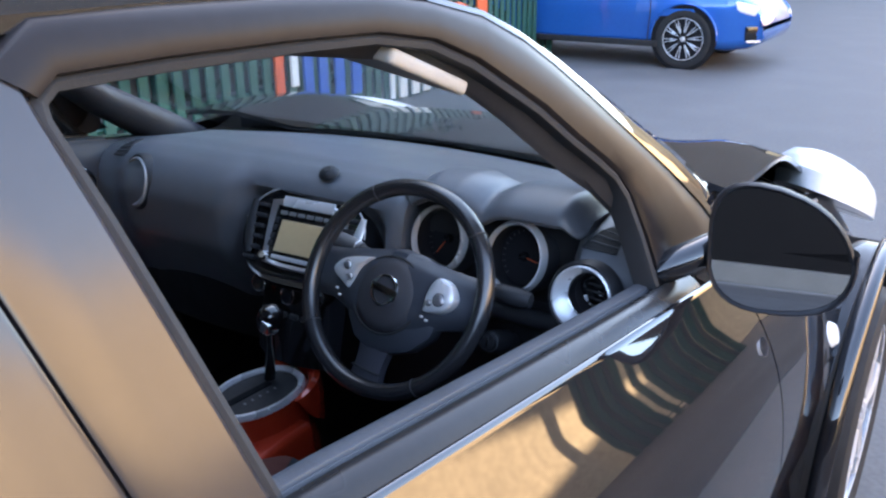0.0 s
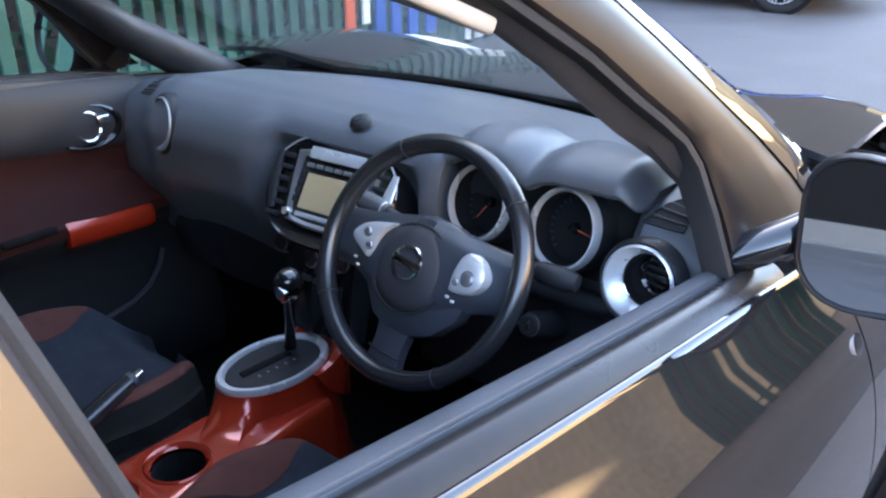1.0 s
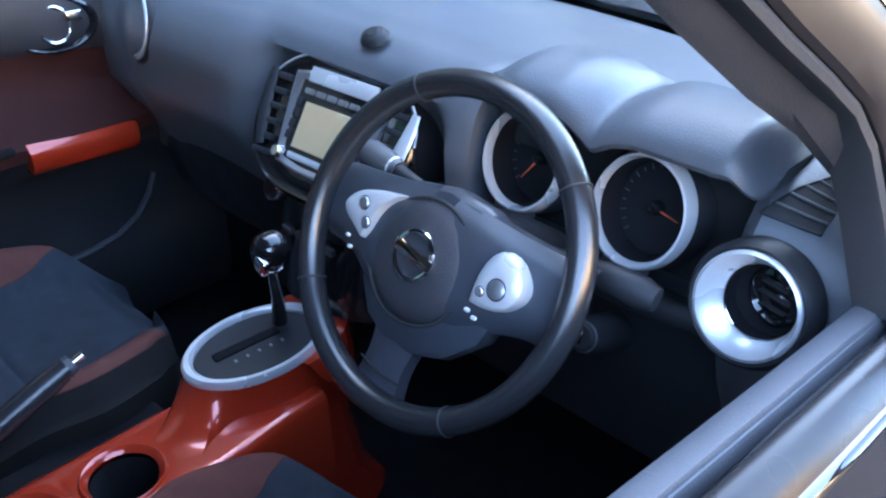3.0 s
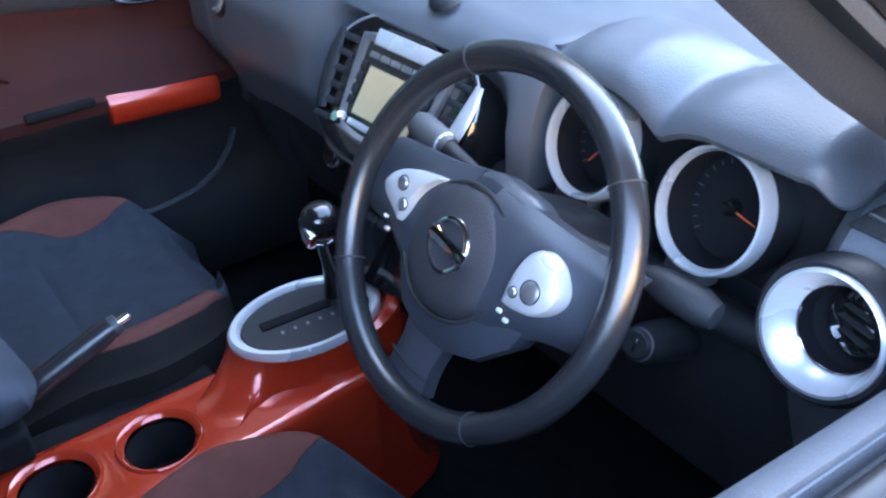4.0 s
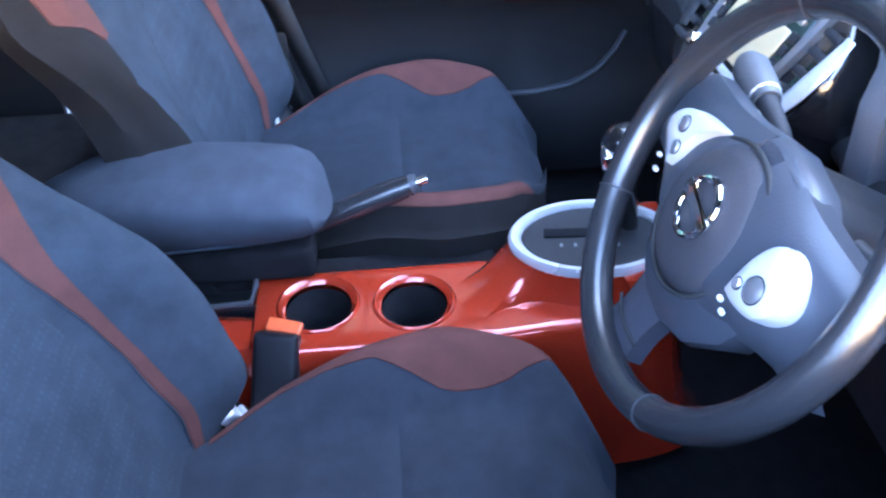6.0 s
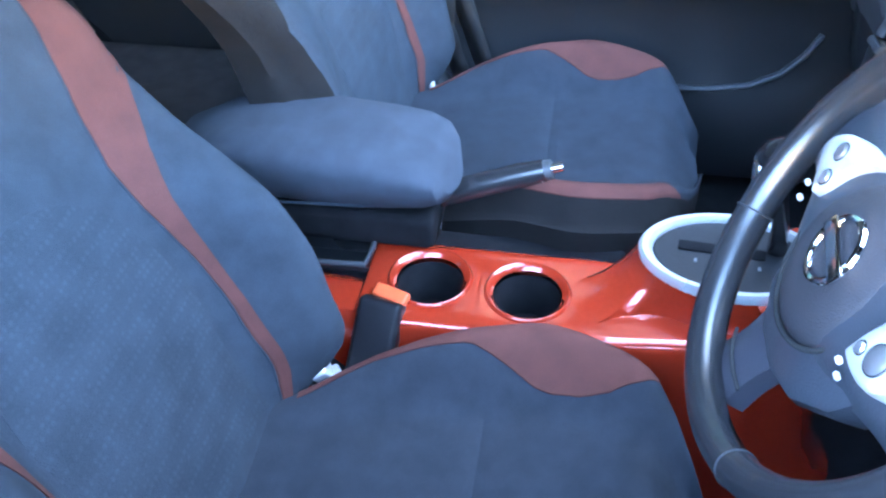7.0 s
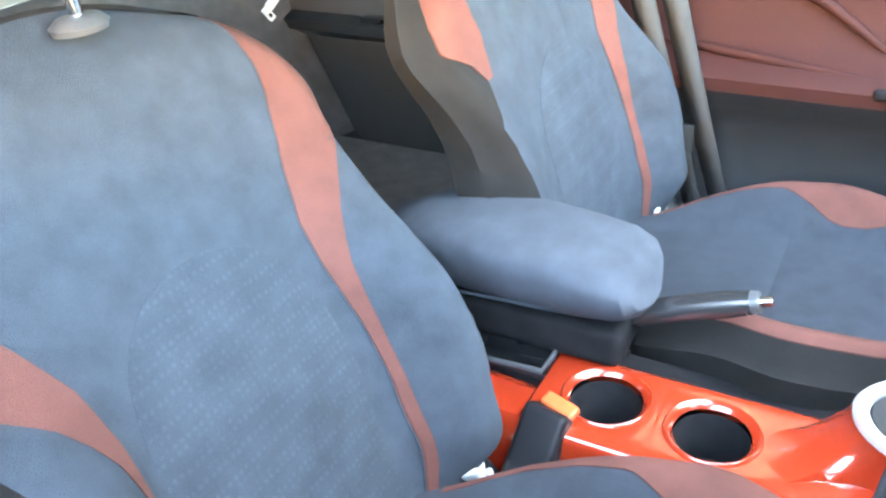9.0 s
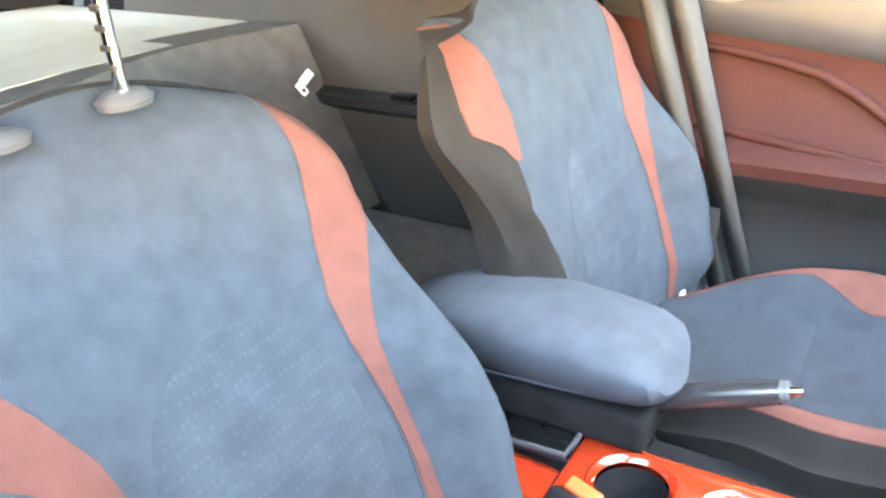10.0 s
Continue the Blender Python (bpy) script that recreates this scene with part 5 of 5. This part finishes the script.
# ---- passenger door card, driver door card ----
for s, dname in ((-1, "door_card"), (1, "door_card")):
    card = thing(dname, "dark door card with a maroon insert, red pull and chrome handle" if s < 0 else "black plastic inner panel of the driver's door", "door card")
    ys = [-0.66 + 1.04 * i / 40 for i in range(41)]
    out = 0.020 if s > 0 else 0.0

    def card_row(y):
        b = belt(y) - 0.004
        t = smooth01(0.20, 0.38, y)
        return [Vector((s * (x + out), y, z - 3.2 * out)) for x, z in ((0.700, b), (0.690, b - 0.012), (0.682, b - 0.05), (0.676, b - 0.10), (0.678, b - 0.135), (0.690, b - 0.15))]
    part("upper_trim", slab([card_row(y) for y in ys], (s * 0.012, 0, 0)), UPPERTRIM if s < 0 else PLASTIC, card, "dark grey upper trim")
    rows = []
    for y in ys:
        b = belt(y) - 0.15
        rows.append([Vector((s * (x + out), y, z)) for x, z in ((0.690, b), (0.694, b - 0.03), (0.690, b - 0.06), (0.675, 0.815), (0.650, 0.785), (0.622, 0.772), (0.612, 0.760), (0.614, 0.738))])
    part("insert", slab(rows, (s * 0.012, 0, 0)), DOORTRIM if s < 0 else PLASTIC, card, "maroon padded insert")
    rows = [[Vector((s * (x + out), y, z)) for x, z in ((0.614, 0.738), (0.635, 0.705), (0.660, 0.68), (0.668, 0.62), (0.672, 0.55), (0.655, 0.50), (0.640, 0.46), (0.640, 0.36), (0.66, 0.30))] for y in ys]
    part("lower_trim", slab(rows, (s * 0.012, 0, 0)), PLASTIC, card, "black lower trim")
    part("pocket_edge", tube([(s * (x + out), y, z) for x, y, z in ((0.640, -0.45, 0.500), (0.634, -0.1, 0.505), (0.634, 0.06, 0.510), (0.635, 0.13, 0.522), (0.638, 0.18, 0.548), (0.644, 0.215, 0.585), (0.652, 0.235, 0.62))], 0.006, 8), SELPLATE, card, "grey pocket edge")
    if s < 0:
        pull = []
        for i in range(25):
            k = i / 24
            y = -0.015 + 0.245 * k
            g = smooth01(0, 0.04, k) * (1 - smooth01(0.85, 1.0, k)) + 0.02
            pull.append([Vector((-0.630 + 0.004 * k - 0.02 * (1 - g) + 0.026 * g * math.cos(a), y, 0.738 - 0.010 * k + (0.016 + 0.017 * g) * math.sin(a))) for a in (2 * math.pi * j / 16 for j in range(16))])
        part("door_pull", loft(pull, close_v=True, caps=True), REDGLOSS, card, "glossy red door pull")
        part("pull_recess", box((-0.622, -0.085, 0.762), (0.03, 0.12, 0.016), 0.007, 3, Euler((0, 0, radians(2))).to_matrix()), CARPET, card)
        part("insert_ridge", tube([(-0.690, -0.52, 0.938), (-0.689, -0.43, 0.928), (-0.688, -0.36, 0.917), (-0.687, -0.29, 0.902), (-0.683, -0.235, 0.876), (-0.678, -0.185, 0.843), (-0.670, -0.14, 0.812)], [0.004, 0.008, 0.009, 0.010, 0.010, 0.009, 0.004], 10), DOORTRIM, card, "raised maroon ridge")
        part("insert_ridge", tube([(-0.660, -0.48, 0.803), (-0.657, -0.40, 0.797), (-0.650, -0.275, 0.784), (-0.640, -0.15, 0.776)], [0.004, 0.009, 0.009, 0.004], 10), DOORTRIM, card, "raised maroon ridge")
        m = facing((-0.684, 0.116, 0.940), (1, -0.1, 0.12))
        well = part("handle_well", spin([(0.080, 0.004), (0.074, 0.007), (0.066, 0.002), (0.05, -0.012), (0, -0.014)], m, 40, 1.0, 0.62), GLOSSBLACK, card, "gloss black handle recess")
        part("handle_ring", ring(m @ Matrix.Translation((0, 0, 0.004)), 0.030, 0.0045, 40, 8, 0.95, 1.05), CHROME, well, "chrome handle ring")
        part("handle_lever", box(m @ Vector((0.036, 0.012, 0.008)), (0.030, 0.018, 0.010), 0.004, 3, m.to_3x3()), CHROME, well, "chrome inner door handle")
        part("lock_lever", box(m @ Vector((-0.044, -0.002, 0.006)), (0.022, 0.010, 0.008), 0.003, 2, m.to_3x3()), CHROME, well)

# ---- rear bench ----
bench = thing("rear_bench", "dark grey rear bench seat behind the front seats", "car seat")
rows = []
for i in range(25):
    k = i / 24
    z = 0.55 + 0.385 * k
    rows.append([Vector((x, -1.20 - 0.16 * k + 0.03 * math.cos(x * 9) + 0.02 * (1 - k), z - 0.02 * abs(x))) for x in [-0.65 + 1.30 * j / 28 for j in range(29)]])
part("backrest", slab(rows, (0, -0.12, 0)), DARKFAB, bench)
part("cushion", box((0, -1.0, 0.47), (1.24, 0.50, 0.16), 0.05, 4), DARKFAB, bench)
for s in (1, -1):
    trim = thing("rear_door_card", "plain dark inner panel of the rear door", "door card")
    part("panel", slab([[Vector((s * x, y, z)) for z, x in ((0.28, 0.66), (0.50, 0.665), (0.72, 0.655), (0.78, 0.64), (0.86, 0.66), (1.0, 0.69), (1.16, 0.695))] for y in (-0.86, -1.1, -1.35, -1.6, -1.9)], (s * 0.012, 0, 0)), PILLARTRIM, trim)
    part("armrest_ledge", slab([[Vector((s * x, y, z)) for z, x in ((0.74, 0.655), (0.765, 0.615), (0.785, 0.612), (0.80, 0.655))] for y in (-0.95, -1.0, -1.3, -1.36)], (s * 0.006, 0, 0)), PLASTIC, trim, "black armrest ledge")
    part("window_switch", box((s * 0.632, -1.06, 0.796), (0.03, 0.05, 0.012), 0.004, 2), GLOSSBLACK, trim)
guide = thing("belt_guide", "small white plastic belt guide on the rear seat back", "belt guide", "", (-0.458, -1.165, 0.868))
part("clip", box((0, 0, 0), (0.030, 0.010, 0.016), 0.003, 2, Euler((0, radians(40), radians(-20))).to_matrix()), WHITEPL, guide)
part("stem", box((0.016, 0.0, -0.018), (0.014, 0.010, 0.028), 0.003, 2, Euler((0, radians(35), radians(-20))).to_matrix()), WHITEPL, guide)
part("hole", box((0.017, 0.005, -0.020), (0.006, 0.004, 0.008), 0.001, 1, Euler((0, radians(35), radians(-20))).to_matrix()), RUBBER, guide)

# ---- surroundings ----
fence = thing("palisade_fence", "green steel palisade fence with painted boards beside the car park", "fence")
FA, FB = Vector((-3.1, -6.0, 0)), Vector((-3.9, 8.6, 0))
count = 100
pale_mesh = None
for i in range(count):
    p = FA + (FB - FA) * (i / (count - 1))
    if pale_mesh is None:
        bm = box((0, 0, 1.15), (0.025, 0.085, 2.3), 0.0)
        for v in bm.verts:
            if v.co.z > 2 and v.co.y > 0:
                v.co.z -= 0.06
        bmesh.ops.bevel(bm, geom=list(bm.edges), offset=0.006, segments=1, affect="EDGES")
        ob = part("pale", bm, GREEN, fence, "", False)
        pale_mesh = ob.data
    else:
        ob = new("pale", pale_mesh)
        ob.parent = fence
    ob.location = p
    ob.rotation_euler = (0, 0, radians(3))
for z in (0.35, 1.85):
    part("rail", tube([FA + Vector((-0.04, 0, z)), FB + Vector((-0.04, 0, z))], 0.028, 6), GREEN, fence)
for i in range(6):
    p = FA + (FB - FA) * (i / 5)
    part("post", box((p.x - 0.08, p.y, 1.15), (0.09, 0.09, 2.3), 0.01, 1), GREEN, fence)
gate = thing("gate_post", "broad dark green steel gate leaf at the end of the fence", "gate", "", (-4.25, 9.0, 0))
for k in range(9):
    part("board", box((-0.36 + 0.09 * k, -0.02 * (k % 2), 1.2), (0.08, 0.03, 2.4), 0.008, 1), GREEN, gate)
part("frame", box((0, 0.03, 0.4), (0.84, 0.05, 0.08), 0.01, 1), GREEN, gate)
part("frame", box((0, 0.03, 1.9), (0.84, 0.05, 0.08), 0.01, 1), GREEN, gate)


def parked_car():
    """A blue hatchback standing across the yard, seen from its side."""
    c = thing("parked_car", "bright blue parked hatchback with silver alloy wheels", "car", "", (-2.1, 8.80, 0))
    rows = []
    stations = ((-3.55, 0.78, 0.40), (-3.45, 0.92, 0.30), (-3.0, 0.98, 0.24), (-2.4, 0.98, 0.22), (-1.6, 0.96, 0.22), (-0.8, 0.95, 0.22), (-0.35, 0.93, 0.22), (0.1, 0.90, 0.22), (0.45, 0.83, 0.22), (0.66, 0.74, 0.24), (0.78, 0.62, 0.30), (0.82, 0.5, 0.36))
    for x, zt, zb in stations:
        nose = 0.20 * smooth01(0.3, 0.82, x)
        prof = ((0.10, zb), (0.02, zb + 0.06), (0.0, zb + 0.12), (0.015, 0.50), (-0.012, 0.60), (-0.005, 0.72), (0.04, zt - 0.05), (0.12, zt))
        left = [Vector((x, y + nose, min(z, zt))) for y, z in prof]
        right = [Vector((x, 1.76 - p.y, p.z)) for p in left[::-1]]
        rows.append(left + right)
    bm = loft(rows, close_v=True, caps=True)
    part("body", bm, BLUEPAINT, c)
    cabin = []
    for x, z in ((-3.3, 0.97), (-3.0, 1.30), (-2.4, 1.45), (-1.6, 1.46), (-1.1, 1.36), (-0.45, 0.95)):
        g = 0.12 + 0.22 * (z - 0.95) / 0.5
        cabin.append([Vector((x, g - 0.05, 0.93)), Vector((x, g, z)), Vector((x, 1.76 - g, z)), Vector((x, 1.81 - g, 0.93))])
    part("cabin", loft(cabin, caps=True), TINTSOLID, c, "dark glazed cabin")
    part("sill_moulding", box((-1.3, -0.005, 0.27), (2.0, 0.05, 0.07), 0.012, 2), RUBBER, c)
    part("door_line", tube([(-0.42, -0.018, 0.30), (-0.40, -0.022, 0.60), (-0.42, 0.02, 0.90)], 0.006, 5), RUBBER, c)
    part("headlamp", box((0.62, 0.17, 0.68), (0.26, 0.10, 0.11), 0.03, 3, Euler((0, radians(14), radians(22))).to_matrix()), WHITELAMP, c, "clear headlamp")
    part("bumper_vent", box((0.70, 0.19, 0.42), (0.14, 0.06, 0.16), 0.02, 2, Euler((0, 0, radians(30))).to_matrix()), GLOSSBLACK, c, "black bumper vent")
    part("bumper_strip", box((0.73, 0.20, 0.33), (0.16, 0.05, 0.03), 0.01, 2, Euler((0, 0, radians(35))).to_matrix()), SATIN, c, "silver bumper strip")
    for x in (0.0, -2.62):
        arch = [Vector((x + 0.385 * math.cos(a), -0.012, 0.34 + 0.385 * math.sin(a))) for a in (math.pi * j / 20 for j in range(21))]
        part("arch_gap", spin([(0.0, 0.0), (0.375, 0.0), (0.375, -0.05)], Matrix.Translation((x, -0.008, 0.345)) @ Euler((radians(90), 0, 0)).to_matrix().to_4x4(), 40), CARPET, c, "dark wheel arch")
        part("arch_lip", tube(arch, 0.012, 6), BLUEPAINT, c)
        for yy, s in ((0.05, 1), (1.70, -1)):
            wheel_facing(c, Vector((x, yy, 0.335)), Vector((0, -s, 0)), 10)
    return c


def wheel_facing(parent, centre, out, pairs, tyre_r=0.335):
    """A road wheel whose face looks along out, with paired thin spokes."""
    m = facing(centre, out)
    wheel = part("wheel", spin([(0.235, 0.02), (0.24, 0.055), (0.29, 0.07), (0.320, 0.06), (tyre_r, 0.03), (tyre_r, -0.10), (0.318, -0.13), (0.235, -0.14)], m, 56), RUBBER, parent, "black tyre on an alloy rim")
    part("rim", spin([(0.240, 0.052), (0.236, 0.060), (0.226, 0.058), (0.222, 0.040), (0.214, -0.02), (0.10, -0.06), (0.0, -0.06)], m, 56), RIMDARK, wheel, "alloy rim barrel")
    part("rim_edge", ring(m @ Matrix.Translation((0, 0, 0.054)), 0.232, 0.007, 56, 8), SATIN, wheel, "bright rim edge")
    for k in range(pairs):
        a = 2 * math.pi * k / pairs + 0.1
        for da in (-0.09, 0.09):
            p0 = m @ Vector((0.045 * math.cos(a), 0.045 * math.sin(a), 0.045))
            p1 = m @ Vector((0.228 * math.cos(a + da), 0.228 * math.sin(a + da), 0.048))
            part("spoke", tube([p0, (p0 + p1) / 2 + (m.to_3x3() @ Vector((0, 0, 0.006))), p1], [0.013, 0.010, 0.011], 6), SATIN, wheel)
    part("hub_cap", spin([(0.0, 0.062), (0.028, 0.060), (0.040, 0.050), (0.046, 0.02)], m, 24), SATIN, wheel)
    return wheel


parked_car()
for s in (1, -1):
    wheel_facing(car, Vector((s * 0.905, 1.16, 0.335)), Vector((s, 0, 0)), 5)
    wheel_facing(car, Vector((s * 0.79, -1.40, 0.335)), Vector((s, 0, 0)), 5)

# boards and litter along the fence
board_mats = (("orange_board", BOARDORANGE, 3.84, 0.10, 0.24), ("white_board", WHITEPL, 4.02, 0.08, 0.36), ("blue_board", BOARDBLUE, 4.19, 0.11, 0.22), ("blue_board", BOARDBLUE, 4.38, 0.11, 0.22), ("blue_board", BOARDBLUE, 4.60, 0.12, 0.20),
              ("blue_board", BOARDBLUE, 4.84, 0.13, 0.18), ("white_board", WHITEPL, 5.40, 0.07, 0.04), ("white_board", WHITEPL, 5.58, 0.12, 0.03), ("white_board", WHITEPL, 5.80, 0.12, 0.03), ("white_board", WHITEPL, 6.00, 0.12, 0.03), ("orange_board", BOARDORANGE, 7.16, 0.20, 0.04))
for nm, mt, by, bw, z0 in board_mats:
    bx = -3.10 - 0.0548 * (by + 6.0) + 0.036
    b = part(nm, box((bx, by, (z0 + 1.9) / 2), (0.03, bw, 1.9 - z0), 0.008, 1), mt, None, "", False)
    tagged(b, "painted upright board fixed on the green fence", "board", "fence boards")

# backdrop of the yard: hedge behind the fence, tan wall, plain far walls
rng = random.Random(4)
bm = bmesh.new()
verts, faces = [], []
for i in range(5200):
    y = -7 + 16.5 * rng.random()
    z = 2.9 * rng.random() ** 0.8
    x = -4.3 - 0.055 * (y + 6) + rng.gauss(0, 0.16)
    r = 0.05 + 0.06 * rng.random()
    d = Vector((rng.gauss(0, 1), rng.gauss(0, 1), rng.gauss(0, 1))).normalized()
    a = d.orthogonal().normalized() * r
    b = d.cross(a).normalized() * r * 0.6
    c = Vector((x, y, z))
    n0 = len(verts)
    verts += [c - a, c + b, c + a, c - b]
    faces.append((n0, n0 + 1, n0 + 2, n0 + 3))
me = bpy.data.meshes.new("hedge")
me.from_pydata([tuple(v) for v in verts], [], faces)
me.materials.append(LEAF)
hedge = new("hedge", me)
tagged(hedge, "dark green hedge leaves growing behind the fence", "hedge", kind="stuff")
# the tall west wall is added as a sun blocker, to put the car in shade
WALLS = (("sun_block_west", (-5.6, 4, 5.6), (0.3, 70, 11.2), DARKBRICK, "dark wall added behind the hedge to keep the sun off the car"),
         ("wall_east", (6.85, 17.0, 1.65), (0.3, 40, 3.3), TAN, "sunlit tan rendered wall across the yard"),
         ("wall_north", (0.0, 34.0, 2.2), (60, 0.3, 4.4), TAN, "tan wall at the end of the yard"),
         ("wall_south", (0.0, -14.0, 3.0), (60, 0.3, 6.0), SHEDDARK, "near-black wall standing in for a dark open shed behind the car"))
for nm, c, sz, mt, lb in WALLS:
    w = part(nm, box(c, sz), mt, None, "", False)
    tagged(w, lb, "wall", kind="structure")
kerb = part("kerb", box((0.0, -13.75, 0.17), (60, 0.2, 0.34), 0.02, 2), PALEKERB, None, "", False)
tagged(kerb, "pale concrete kerb at the foot of the dark wall", "kerb", kind="structure")
east_fence = thing("yard_fence", "green boarded fence with weathered grey boards across the yard", "fence")
EA, EB = Vector((6.36, 7.70, 0)), Vector((4.66, 8.68, 0))
turn = math.atan2((EB - EA).y, (EB - EA).x) + radians(90)
front_mesh = back_mesh = None
for i in range(11):
    p = EA + (EB - EA) * (i / 10)
    if front_mesh is None:
        ob = part("board", box((0, 0, 1.6), (0.04, 0.120, 3.2), 0.01, 1), GREEN, east_fence, "", False)
        front_mesh = ob.data
    else:
        ob = new("board", front_mesh)
        ob.parent = east_fence
    ob.location, ob.rotation_euler = p, (0, 0, turn)
    if i in (3, 4, 10):
        continue
    if back_mesh is None:
        ob = part("back_board", box((0, 0, 1.45), (0.03, 0.085, 2.9), 0.01, 1), GREYBOARD, east_fence, "weathered grey board", False)
        back_mesh = ob.data
    else:
        ob = new("back_board", back_mesh)
        ob.parent = east_fence
    ob.location, ob.rotation_euler = p + (EB - EA) / 20 + Vector((0.04, 0.06, 0)), (0, 0, turn)
for z in (0.35, 2.7):
    part("rail", tube([EA + Vector((0.06, 0.09, z)), EB + Vector((0.06, 0.09, z))], 0.028, 6), GREEN, east_fence)
